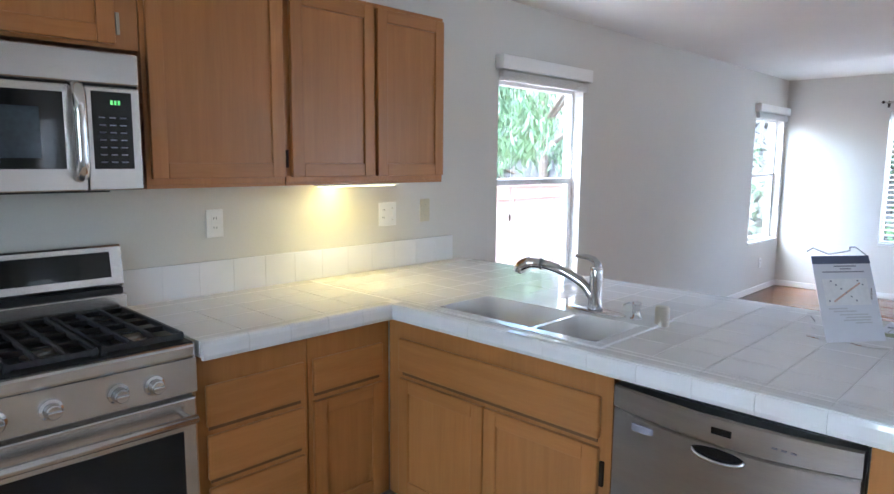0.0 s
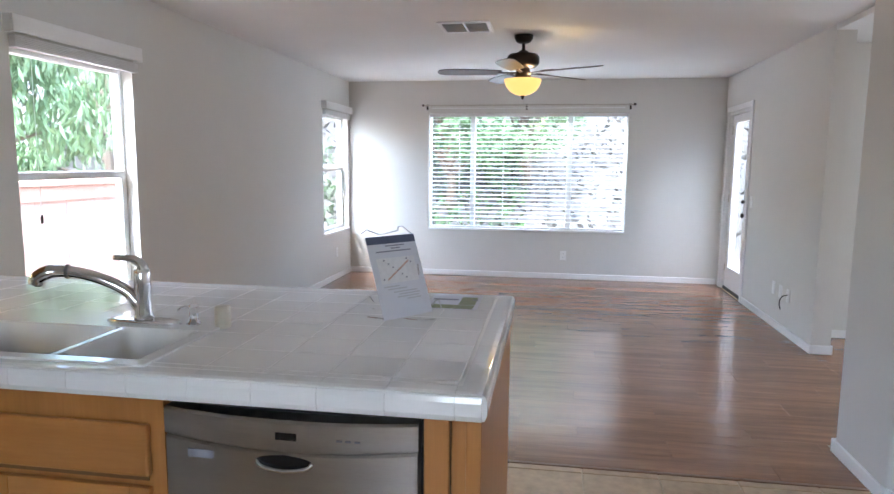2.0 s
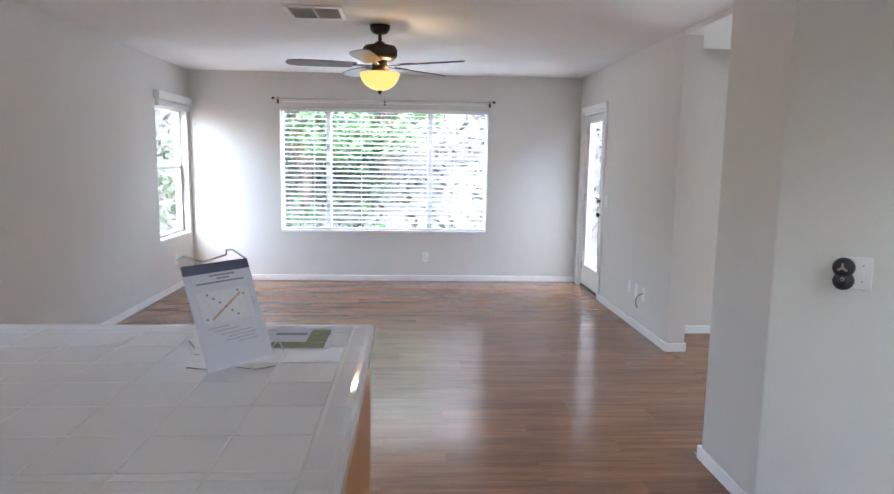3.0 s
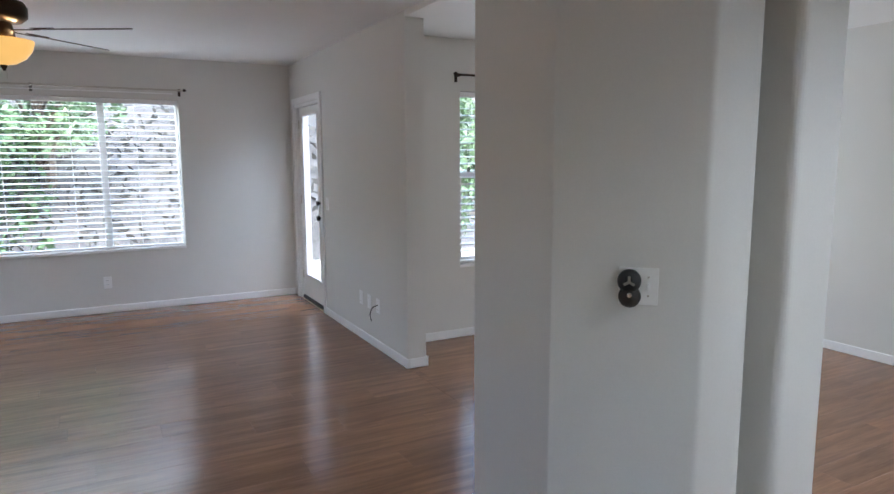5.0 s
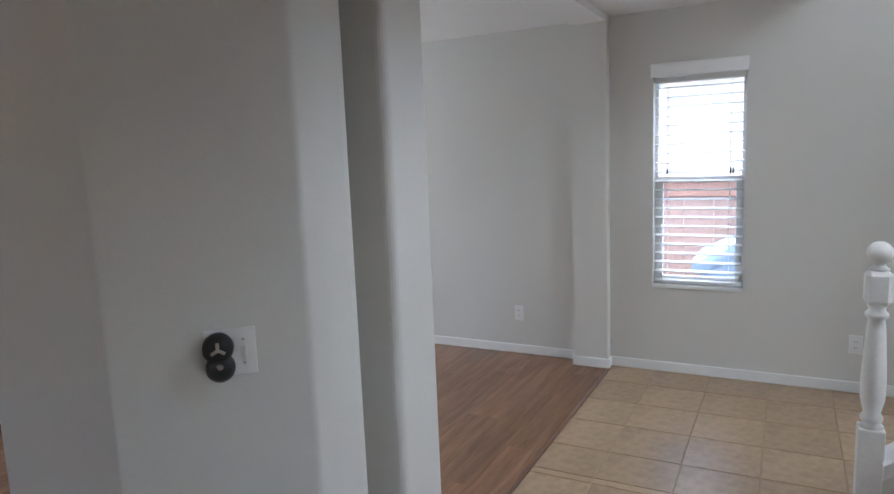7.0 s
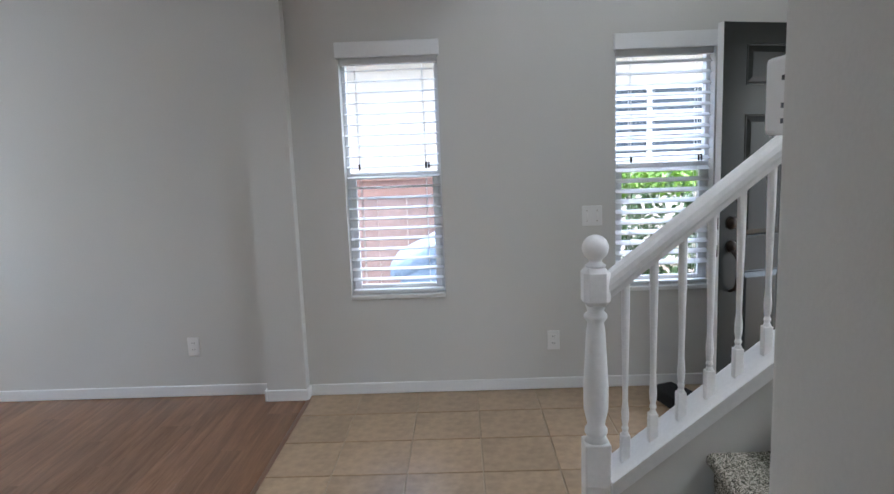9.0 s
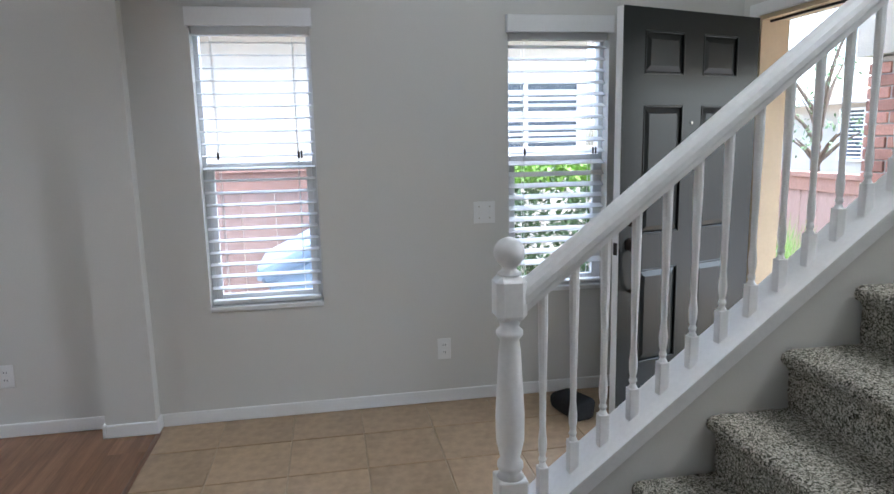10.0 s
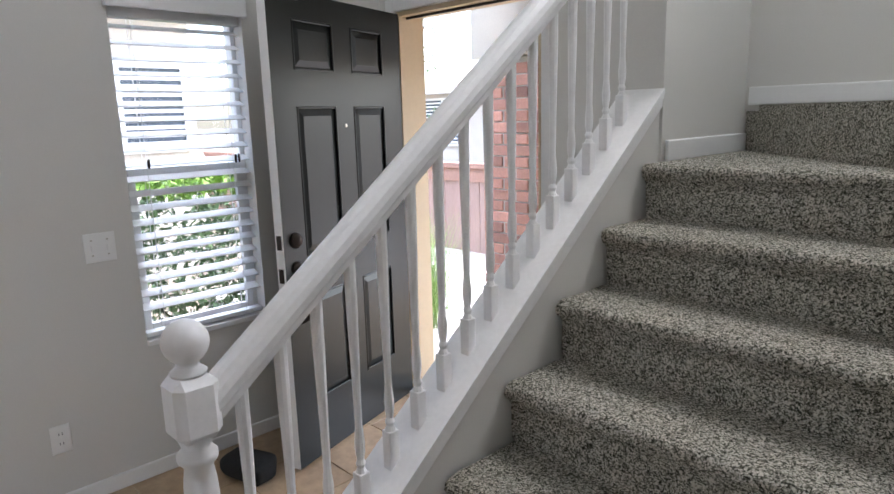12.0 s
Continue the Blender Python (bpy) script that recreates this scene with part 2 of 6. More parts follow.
def carpet_material():
    """Cut-pile carpet of mixed grey, taupe and near-black yarns."""
    m = bpy.data.materials.new("mixed grey carpet")
    m.use_nodes = True
    n, l = m.node_tree.nodes, m.node_tree.links
    b = n["Principled BSDF"]
    co = n.new("ShaderNodeTexCoord")
    v = n.new("ShaderNodeTexVoronoi")
    v.inputs["Scale"].default_value = 270
    nz = n.new("ShaderNodeTexNoise")
    nz.inputs["Scale"].default_value, nz.inputs["Detail"].default_value = 260, 3
    wob = n.new("ShaderNodeTexNoise")
    wob.inputs["Scale"].default_value = 30
    ad = n.new("ShaderNodeVectorMath")
    ad.operation = "MULTIPLY_ADD"
    ad.inputs[1].default_value = (0.02, 0.02, 0.02)
    l.new(wob.outputs["Color"], ad.inputs[0])
    l.new(co.outputs["Object"], ad.inputs[2])
    l.new(co.outputs["Object"], wob.inputs["Vector"])
    for t in (v, nz):
        l.new(ad.outputs["Vector"], t.inputs["Vector"])
    r = n.new("ShaderNodeValToRGB")
    e = r.color_ramp.elements
    e[0].position, e[0].color = 0.22, (0.030, 0.029, 0.022, 1)
    e[1].position, e[1].color = 0.75, (0.66, 0.62, 0.54, 1)
    k = e.new(0.41)
    k.color = (0.165, 0.160, 0.125, 1)
    k = e.new(0.57)
    k.color = (0.40, 0.37, 0.315, 1)
    s = n.new("ShaderNodeSeparateColor")
    l.new(v.outputs["Color"], s.inputs["Color"])
    fib = n.new("ShaderNodeTexNoise")
    fib.inputs["Scale"].default_value, fib.inputs["Detail"].default_value = 620, 2
    l.new(co.outputs["Object"], fib.inputs["Vector"])
    mixf = n.new("ShaderNodeMath")
    mixf.operation = "MULTIPLY_ADD"
    mixf.inputs[1].default_value = 0.62
    half = n.new("ShaderNodeMath")
    half.operation = "MULTIPLY"
    half.inputs[1].default_value = 0.40
    l.new(fib.outputs["Fac"], half.inputs[0])
    l.new(s.outputs["Red"], mixf.inputs[0])
    l.new(half.outputs[0], mixf.inputs[2])
    l.new(mixf.outputs[0], r.inputs["Fac"])
    l.new(r.outputs["Color"], b.inputs["Base Color"])
    b.inputs["Roughness"].default_value = 1.0
    b.inputs["Specular IOR Level"].default_value = 0.1
    bp = n.new("ShaderNodeBump")
    bp.inputs["Strength"].default_value, bp.inputs["Distance"].default_value = 0.9, 0.006
    l.new(nz.outputs["Fac"], bp.inputs["Height"])
    l.new(bp.outputs["Normal"], b.inputs["Normal"])
    return m


CARPET = carpet_material()


# ---------------------------------------------------------------- builders
def thing(name, at, label="", category="", group="", kind=""):
    """An Empty at the base of a thing; its parts hang under it."""
    ob = new(name)
    ob.empty_display_size = 0.1
    ob.matrix_basis = pose(*at)
    return tagged(ob, label, category, group, kind)


def part(name, bm, mat, parent=None, label="", smooth=False, kind=""):
    """Links a bmesh, in world places, as one mesh under a thing or a part."""
    me = bpy.data.meshes.new(name)
    bm.to_mesh(me)
    bm.free()
    me.materials.append(mat)
    if smooth:
        for p in me.polygons:
            p.use_smooth = True
    ob = new(name, me)
    if parent is not None:
        ob.parent = parent
        if parent.type == "EMPTY":
            ob.matrix_parent_inverse = parent.matrix_basis.inverted()
    return tagged(ob, label, kind=kind)


def box(x0, y0, z0, x1, y1, z1, bevel=0.0, bm=None, seg=2):
    """A box between two corners, with rounded edges where bevel is given."""
    one = bmesh.new()
    bmesh.ops.create_cube(one, size=1)
    sx, sy, sz = abs(x1 - x0), abs(y1 - y0), abs(z1 - z0)
    for v in one.verts:
        v.co = Vector(((x0 + x1) / 2 + v.co.x * sx, (y0 + y1) / 2 + v.co.y * sy, (z0 + z1) / 2 + v.co.z * sz))
    if bevel:
        bmesh.ops.bevel(one, geom=one.edges[:], offset=min(bevel, 0.45 * min(sx, sy, sz)), segments=seg, profile=0.5, affect="EDGES")
    return one if bm is None else join(bm, one)


def join(bm, *others):
    for one in others:
        me = bpy.data.meshes.new("tmp")
        one.to_mesh(me)
        one.free()
        bm.from_mesh(me)
        bpy.data.meshes.remove(me)
    return bm


def moved(bm, m):
    bmesh.ops.transform(bm, matrix=m, verts=bm.verts[:])
    return bm


def lathe(profile, seg=24, at=(0, 0, 0)):
    """A turned body: rows of (radius, height) round the z axis."""
    bm = bmesh.new()
    rings = []
    for r, z in profile:
        rings.append([bm.verts.new((at[0] + r * math.cos(2 * math.pi * k / seg), at[1] + r * math.sin(2 * math.pi * k / seg), at[2] + z)) for k in range(seg)])
    for a, b in zip(rings, rings[1:]):
        for k in range(seg):
            bm.faces.new((a[k], a[(k + 1) % seg], b[(k + 1) % seg], b[k]))
    bm.faces.new(rings[0][::-1])
    bm.faces.new(rings[-1])
    return bm


def tube(path, radius, seg=10):
    """A round bar along points; radius is one number or one for each point."""
    pts = [Vector(p) for p in path]
    rad = radius if isinstance(radius, (list, tuple)) else [radius] * len(pts)
    bm = bmesh.new()
    rings, up = [], None
    for i, p in enumerate(pts):
        d = (pts[min(i + 1, len(pts) - 1)] - pts[max(i - 1, 0)]).normalized()
        if up is None:
            up = d.orthogonal().normalized()
        up = (up - d * up.dot(d)).normalized()
        side = d.cross(up)
        rings.append([bm.verts.new(p + rad[i] * (math.cos(2 * math.pi * k / seg) * up + math.sin(2 * math.pi * k / seg) * side)) for k in range(seg)])
    for a, b in zip(rings, rings[1:]):
        for k in range(seg):
            bm.faces.new((a[k], a[(k + 1) % seg], b[(k + 1) % seg], b[k]))
    bm.faces.new(rings[0][::-1])
    bm.faces.new(rings[-1])
    return bm


def arc(points, steps=6):
    """A smooth line through points."""
    out, p = [], [Vector(q) for q in points]
    p = [2 * p[0] - p[1]] + p + [2 * p[-1] - p[-2]]
    for i in range(1, len(p) - 2):
        for k in range(steps):
            t = k / steps
            out.append(0.5 * (2 * p[i] + (p[i + 1] - p[i - 1]) * t + (2 * p[i - 1] - 5 * p[i] + 4 * p[i + 1] - p[i + 2]) * t * t
                              + (3 * p[i] - p[i - 1] - 3 * p[i + 1] + p[i + 2]) * t ** 3))
    return out + [p[-2]]


def prism(outline, z0, z1):
    """An upright block over an outline of (x, y), counter-clockwise."""
    bm = bmesh.new()
    lo = [bm.verts.new((x, y, z0)) for x, y in outline]
    hi = [bm.verts.new((x, y, z1)) for x, y in outline]
    bm.faces.new(lo[::-1])
    bm.faces.new(hi)
    for k in range(len(lo)):
        j = (k + 1) % len(lo)
        bm.faces.new((lo[k], lo[j], hi[j], hi[k]))
    return bm


def extrude_x(profile, x0, x1):
    """A bar along x over a closed profile of (y, z)."""
    bm = bmesh.new()
    a = [bm.verts.new((x0, y, z)) for y, z in profile]
    b = [bm.verts.new((x1, y, z)) for y, z in profile]
    bm.faces.new(a)
    bm.faces.new(b[::-1])
    for k in range(len(a)):
        j = (k + 1) % len(a)
        bm.faces.new((a[k], b[k], b[j], a[j]))
    bmesh.ops.recalc_face_normals(bm, faces=bm.faces[:])
    return bm


def holed(u0, u1, z0, z1, holes):
    """Rectangles (u0, z0, u1, z1) that fill a wall round its openings (u0, u1, z0, z1)."""
    out, u = [], u0
    for a, b, c, d in sorted(holes):
        if a > u:
            out.append((u, z0, a, z1))
        if c > z0:
            out.append((a, z0, b, c))
        if d < z1:
            out.append((a, d, b, z1))
        u = b
    if u < u1:
        out.append((u, z0, u1, z1))
    return out


def wall_along_y(name, x0, x1, y0, y1, z0, z1, holes=(), mat=None):
    bm = bmesh.new()
    for a, c, b, d in holed(y0, y1, z0, z1, holes):
        box(x0, a, c, x1, b, d, bm=bm)
    return part(name, bm, mat or WALL, kind="structure")


def wall_along_x(name, y0, y1, x0, x1, z0, z1, holes=(), mat=None):
    bm = bmesh.new()
    for a, c, b, d in holed(x0, x1, z0, z1, holes):
        box(a, y0, c, b, y1, d, bm=bm)
    return part(name, bm, mat or WALL, kind="structure")


def baseboard(x0, y0, x1, y1, h=0.07):
    """A white skirting board with a rounded top, its foot on the floor."""
    return part("baseboard", box(x0, y0, 0.0, x1, y1, h, 0.006), TRIM, kind="structure")

# ---------------------------------------------------------------- structure
H, HE, HV = 2.44, 2.40, 5.2      # ceilings: family room and kitchen, dining and hall, stairwell
XW, YN, XF = -2.29, 7.98, 2.285  # west wall, far wall and east wall of the family room
XE, XP, XD = 5.30, 5.22, 5.345   # entry wall, pilaster, dining wall
YD, YS = 5.59, -0.80             # dining north wall, entry south wall
YC = -0.735                      # upper end of the stair curb

WW1 = (2.655, 3.585, 0.60, 1.975)
WW2 = (6.985, 7.90, 0.59, 1.975)
FW = (-1.255, 1.182, 0.605, 2.045)
# DW is widened eastward, out of view, to make room for its added lamp
DW = (3.01, 4.95, 0.605, 2.0)
EW1 = (1.535, 2.095, 0.605, 1.985)
EW2 = (-0.02, 0.537, 0.605, 1.97)
KW = (-0.6, 0.7, 1.05, 1.95)
GD = (6.955, 7.80, 0.0, 2.018)
FD = (4.235, 5.165, 0.0, 2.03)

wall_along_y("wall_west", XW - 0.15, XW, -2.6, YN + 0.15, 0, H, [WW1, WW2])
wall_along_x("wall_north", YN, YN + 0.15, XW, XF + 0.15, 0, H, [FW])
wall_along_y("wall_family_east", XF, XF + 0.14, 5.045, YN, 0, H, [GD])
wall_along_x("wall_dining_north", YD, YD + 0.15, XF + 0.14, XD + 0.15, 0, H, [DW])
wall_along_y("wall_dining_east", XD, XD + 0.15, 2.62, YD, 0, H)
wall_along_y("wall_pilaster", XP, XE + 0.15, 2.385, 2.62, 0, H)
wall_along_y("wall_entry_east", XE, XE + 0.15, YS - 0.15, 2.385, 0, HV, [EW1, EW2])
wall_along_x("wall_entry_south", YS - 0.15, YS, 3.80, XE, 0, HV, [FD])
wall_along_y("wall_stair_east", 3.657, 3.80, -1.45, YC, 0, HV)
wall_along_x("wall_stair_south", -1.57, -1.45, 2.29, 3.80, 0, HV, [(2.4, 3.6, 3.25, 4.55)])
wall_along_y("wall_stair_west", 2.17, 2.29, -2.0, 0.902, 0, HV)
wall_along_x("wall_kitchen_south", -2.75, -2.6, XW - 0.15, 2.29, 0, H, [KW])
wall_along_y("wall_kitchen_east", 2.17, 2.29, -2.6, -2.0, 0, H)
part("wall_hall_corner", box(2.03, 0.90, 0, 2.305, 1.06, HE, 0.022, seg=4), WALL, kind="structure")
part("wall_hall_upper", box(2.17, 0.96, HE + 0.11, 2.29, 1.126, HV), WALL, kind="structure")
part("wall_void_north", box(2.29, 1.126, HE + 0.11, XE, 1.246, HV), WALL, kind="structure")


def rounded(outline, radii, steps=5):
    """An outline (counter-clockwise or not) with its corners turned into short arcs of the given radii."""
    out = []
    n = len(outline)
    for k, r in enumerate(radii):
        p, c_, q = (Vector((*outline[(k + d) % n], 0)) for d in (-1, 0, 1))
        if not r:
            out.append((c_.x, c_.y))
            continue
        a, b = (p - c_).normalized(), (q - c_).normalized()
        cut_ = min(r / math.tan(a.angle(b) / 2), 0.48 * (p - c_).length, 0.48 * (q - c_).length)
        for j in range(steps + 1):
            u = j / steps
            v = (c_ + a * cut_) * (1 - u) ** 2 + c_ * 2 * u * (1 - u) + (c_ + b * cut_) * u ** 2
            out.append((v.x, v.y))
    return out


PILLAR = [(1.735, 3.21), (1.735, 2.70), (2.07, 2.365), (2.30, 2.365), (2.31, 2.47), (2.35, 2.47), (2.358, 2.285), (2.585, 2.285), (2.585, 3.21)]
part("wall_pillar", prism(rounded(PILLAR, (0.02, 0.012, 0.03, 0.05, 0.015, 0.015, 0.03, 0.02, 0)), 0, HE), WALL, kind="structure")

part("ceiling", box(XW, -2.6, H, 1.735, YN, H + 0.1), CEIL, kind="structure")
part("ceiling", box(1.735, 3.21, H, XF, YN, H + 0.1), CEIL, kind="structure")
part("ceiling", box(1.735, 1.126, HE, XE, 2.385, HE + 0.1), CEIL, kind="structure")
part("ceiling", box(2.585, 2.62, HE, XD, YD, HE + 0.1), CEIL, kind="structure")
part("ceiling", box(XF, 3.21, HE, 2.585, 5.045, HE + 0.1), CEIL, kind="structure")
part("ceiling", box(XF + 0.14, 5.045, HE, 2.585, YD, HE + 0.1), CEIL, kind="structure")
part("ceiling", box(1.735, -2.6, H, 2.17, 1.126, H + 0.1), CEIL, kind="structure")
part("ceiling", box(2.17, -2.12, HV, XE, 1.246, HV + 0.1), CEIL, kind="structure")
part("ceiling_beam", box(2.585, 2.385, HE - 0.04, XP, 2.62, HE + 0.1), CEIL, kind="structure")
part("roof", box(XW - 0.2, -2.8, 2.62, 2.0, YN + 0.2, 2.75), ROOF, kind="structure")

# plain slab under all the floors, at ground height outside
part("floor_slab", box(XW - 0.15, -2.75, -0.18, XE + 0.15, YD + 0.15, -0.004), FGROUT, kind="structure")
part("floor_slab", box(XW - 0.15, YD + 0.15, -0.18, XF + 0.15, YN + 0.15, -0.004), FGROUT, kind="structure")

# skirting boards
t = 0.014
for a in ((XW, 2.34, XW + t, YN), (XW + t, YN - t, XF - t, YN), (XF - t, 5.045 - t, XF, 6.885), (XF, 5.045 - t, XF + 0.14 + t, 5.045),
          (XF + 0.14, 5.045, XF + 0.14 + t, YD - t), (XF + 0.14, YD - t, XD, YD), (XD - t, 2.62 + t, XD, YD - t), (XP - t, 2.62, XD, 2.62 + t),
          (XP - t, 2.385 - t, XP, 2.62), (XP, 2.385 - t, XE, 2.385), (XE - t, YS, XE, 2.385 - t), (1.735 - t, 2.70, 1.735, 3.21),
          (1.735 - t, 3.21, 2.585, 3.21 + t), (2.585, 2.285, 2.585 + t, 3.21), (2.375, 2.285 - t, 2.585 + t, 2.285), (2.07, 2.365 - t, 2.28, 2.365),
          (2.305, 0.875, 2.305 + t, 1.06), (2.03 - t, 1.06, 2.305 + t, 1.06 + t), (2.03 - t, 0.90, 2.03, 1.06), (2.17 - t, -2.1, 2.17, 0.90), (3.86, YS, 4.14, YS + t)):
    baseboard(*a)
for (ax, ay), (bx, by) in (((1.735, 2.70), (2.07, 2.365)),):
    d = Vector((bx - ax, by - ay, 0))
    nrm = Vector((d.y, -d.x, 0)).normalized() if by < ay else Vector((-d.y, d.x, 0)).normalized()
    q = [(ax, ay), (bx, by), (bx + nrm.x * t, by + nrm.y * t), (ax + nrm.x * t, ay + nrm.y * t)]
    part("baseboard", prism(q if by > ay else q[::-1], 0, 0.07), TRIM, kind="structure")


# ---------------------------------------------------------------- windows and blinds
def slab_at(side, wall, u0, u1, z0, z1, d0, d1, bevel=0.0, bm=None):
    """A box given by its run u along a wall and its depth d from the wall's inner face outwards (out is positive)."""
    sx, sy = side
    if sx:
        return box(wall + sx * d0, u0, z0, wall + sx * d1, u1, z1, bevel, bm)
    return box(u0, wall + sy * d0, z0, u1, wall + sy * d1, z1, bevel, bm)


def sash_window(name, side, wall, opening, meet=None, mullions=(), grid=(), deep=0.15):
    """A white vinyl window near the outside of its opening: frame, sill, panes, a meeting rail or upright mullions."""
    a, b, c, d = opening
    ctr = (a + b) / 2
    at = (wall, ctr, c) if side[0] else (ctr, wall, c)
    w = thing(name, at, "white vinyl framed window with clear glass set in a painted wall", "window", kind="structure")
    f, i0, i1 = 0.024, deep - 0.075, deep - 0.015
    fr = bmesh.new()
    for r in ((a, a + f, c, d), (b - f, b, c, d), (a + f, b - f, c, c + f), (a + f, b - f, d - f, d)):
        slab_at(side, wall, *r, i0, i1, 0.004, fr)
    part("window_frame", fr, VINYL, w)
    part("window_sill", slab_at(side, wall, a, b, c - 0.02, c + 0.005, -0.012, i0, 0.004), TRIM, w)
    if meet:
        s = bmesh.new()
        slab_at(side, wall, a + f, b - f, meet - 0.02, meet + 0.02, i0 - 0.008, i1, 0.004, s)
        for r in ((a + f, a + f + 0.03, c + f, meet - 0.02), (b - f - 0.03, b - f, c + f, meet - 0.02), (a + f + 0.03, b - f - 0.03, c + f, c + f + 0.03)):
            slab_at(side, wall, *r, i0 - 0.006, i0 + 0.02, 0.003, s)
        part("lower_sash", s, VINYL, w)
    for u in mullions:
        part("mullion", slab_at(side, wall, u - 0.03, u + 0.03, c + f, d - f, i0 - 0.01, i1, 0.004), VINYL, w)
    for u in grid:
        part("glazing_bar", slab_at(side, wall, u - 0.006, u + 0.006, c + f, d - f, i0 + 0.03, i0 + 0.04), VINYL, w)
    p = part("pane", slab_at(side, wall, a + f, b - f, c + f, d - f, i0 + 0.02, i0 + 0.024), GLASS, w)
    p.visible_shadow = False
    return w


def blind(side, wall, opening, label, step=0.055, tilt=9.0, depth=0.035, valance=0.075, over=0.012, cords=2, drop=None):
    """A wide-slat blind hung inside a window opening, with its head rail, valance, slats, bottom rail and cords."""
    a, b, c, d = opening
    ctr = (a + b) / 2
    sx, sy = side
    at = (wall, ctr, d) if sx else (ctr, wall, d)
    w = thing("window_blind", at, label, "blind", "window blinds")
    if valance:
        v = bmesh.new()
        slab_at(side, wall, a - over, b + over, d - 0.012, d + valance, -0.035, -0.018, 0.004, v)
        for u0, u1 in ((a - over, a - over + 0.012), (b + over - 0.012, b + over)):
            slab_at(side, wall, u0, u1, d - 0.012, d + valance, -0.018, 0.0, 0.0, v)
        part("valance", v, TRIM, w)
    part("head_rail", slab_at(side, wall, a + 0.006, b - 0.006, d - 0.045, d - 0.006, depth - 0.02, depth + 0.03, 0.003), SLAT, w)
    low = c + 0.012 if drop is None else drop
    part("bottom_rail", slab_at(side, wall, a + 0.008, b - 0.008, low, low + 0.02, depth - 0.022, depth + 0.028, 0.004), SLAT, w)
    n = int((d - 0.06 - low - 0.03) / step)
    me = None
    for k in range(n):
        z = d - 0.075 - k * step
        if me is None:
            q = box(-(b - a) / 2 + 0.009, -0.025, -0.0018, (b - a) / 2 - 0.009, 0.025, 0.0018)
            for vv in q.verts:
                vv.co.z += -0.002 * (abs(vv.co.y) / 0.025)
            s = part("slat", q, SLAT, w)
            me = s.data
        else:
            s = new("slat", me)
            s.parent, s.matrix_parent_inverse = w, w.matrix_basis.inverted()
        off = depth + 0.004
        turn = -90 if sx > 0 else (90 if sx < 0 else 0)
        pos = (wall + sx * off, ctr, z) if sx else (ctr, wall + sy * off, z)
        s.matrix_basis = pose(*pos, tilt * (1 if sy >= 0 else -1), 0, turn)
    for k in range(cords):
        u = a + (b - a) * (0.16 + 0.68 * k / max(1, cords - 1))
        for dd in (depth - 0.019, depth + 0.027):
            part("cord", slab_at(side, wall, u - 0.0012, u + 0.0012, low + 0.02, d - 0.045, dd - 0.0012, dd + 0.0012), SLAT, w)
    for u, z in ((a + 0.07, d - 0.62), (a + 0.085, d - 0.62), (b - 0.09, d - 0.62)):
        p = (wall - sx * 0.004, u, z) if sx else (u, wall - sy * 0.004, z)
        part("cord", tube([p, (p[0], p[1], d - 0.04)], 0.0008, 5), SLAT, w)
        part("tassel", lathe([(0.002, 0.02), (0.006, 0.012), (0.006, -0.012), (0.003, -0.02)], 8, p), BRONZE, w, "small dark cord tassel")
    return w


W_, E_, N_ = (-1, 0), (1, 0), (0, 1)
sash_window("window_1", W_, XW, WW1, meet=1.34)
sash_window("window_2", W_, XW, WW2, meet=1.34)
sash_window("window_3", N_, YN, FW, mullions=(-0.70, 0.50), deep=0.15)
sash_window("window_4", N_, YD, DW, meet=1.34)
sash_window("window_5", E_, XE, EW1, meet=1.31)
sash_window("window_6", E_, XE, EW2, meet=1.31)
sash_window("window_7", (0, -1), -2.6, KW, mullions=(0.05,))
blind(N_, YN, FW, "wide white horizontal blind lowered and open across a large window", cords=4, valance=0.0)
blind(N_, YD, DW, "white horizontal blind lowered and open in a narrow dining window", cords=2, valance=0.0)
blind(E_, XE, EW1, "white horizontal blind lowered and open, with boxed valance and cords", cords=2, step=0.0605)
blind(E_, XE, EW2, "white horizontal blind lowered and open beside the front door", cords=2, step=0.0605, tilt=24.0)


def raised_blind(wall, opening, label):
    """A cellular shade drawn right up under its boxed valance."""
    a, b, c, d = opening
    w = thing("raised_shade", (wall, (a + b) / 2, d), label, "blind", "raised shades")
    v = bmesh.new()
    box(wall + 0.045, a - 0.03, d + 0.052, wall + 0.06, b + 0.03, d + 0.136, 0.004, v)
    box(wall, a - 0.03, d + 0.052, wall + 0.045, a - 0.018, d + 0.136, 0, v)
    box(wall, b + 0.018, d + 0.052, wall + 0.045, b + 0.03, d + 0.136, 0, v)
    part("valance", v, TRIM, w)
    for k in range(7):
        part("pleat", box(wall + 0.004, a - 0.004, d - 0.015 + k * 0.0085, wall + 0.042, b + 0.004, d - 0.008 + k * 0.0085, 0.002), SLAT, w)
    part("tassel", lathe([(0.003, 0.025), (0.008, 0.01), (0.006, -0.02)], 8, (wall + 0.01, a + 0.12, 1.12)), BRONZE, w, "small cord tassel")
    part("cord", tube([(wall + 0.01, a + 0.12, 1.13), (wall + 0.01, a + 0.12, d)], 0.0012, 5), SLAT, w)
    return w


raised_blind(XW, WW1, "white shade drawn up under a boxed valance beside the kitchen")
raised_blind(XW, WW2, "white shade drawn up under a boxed valance in the corner")


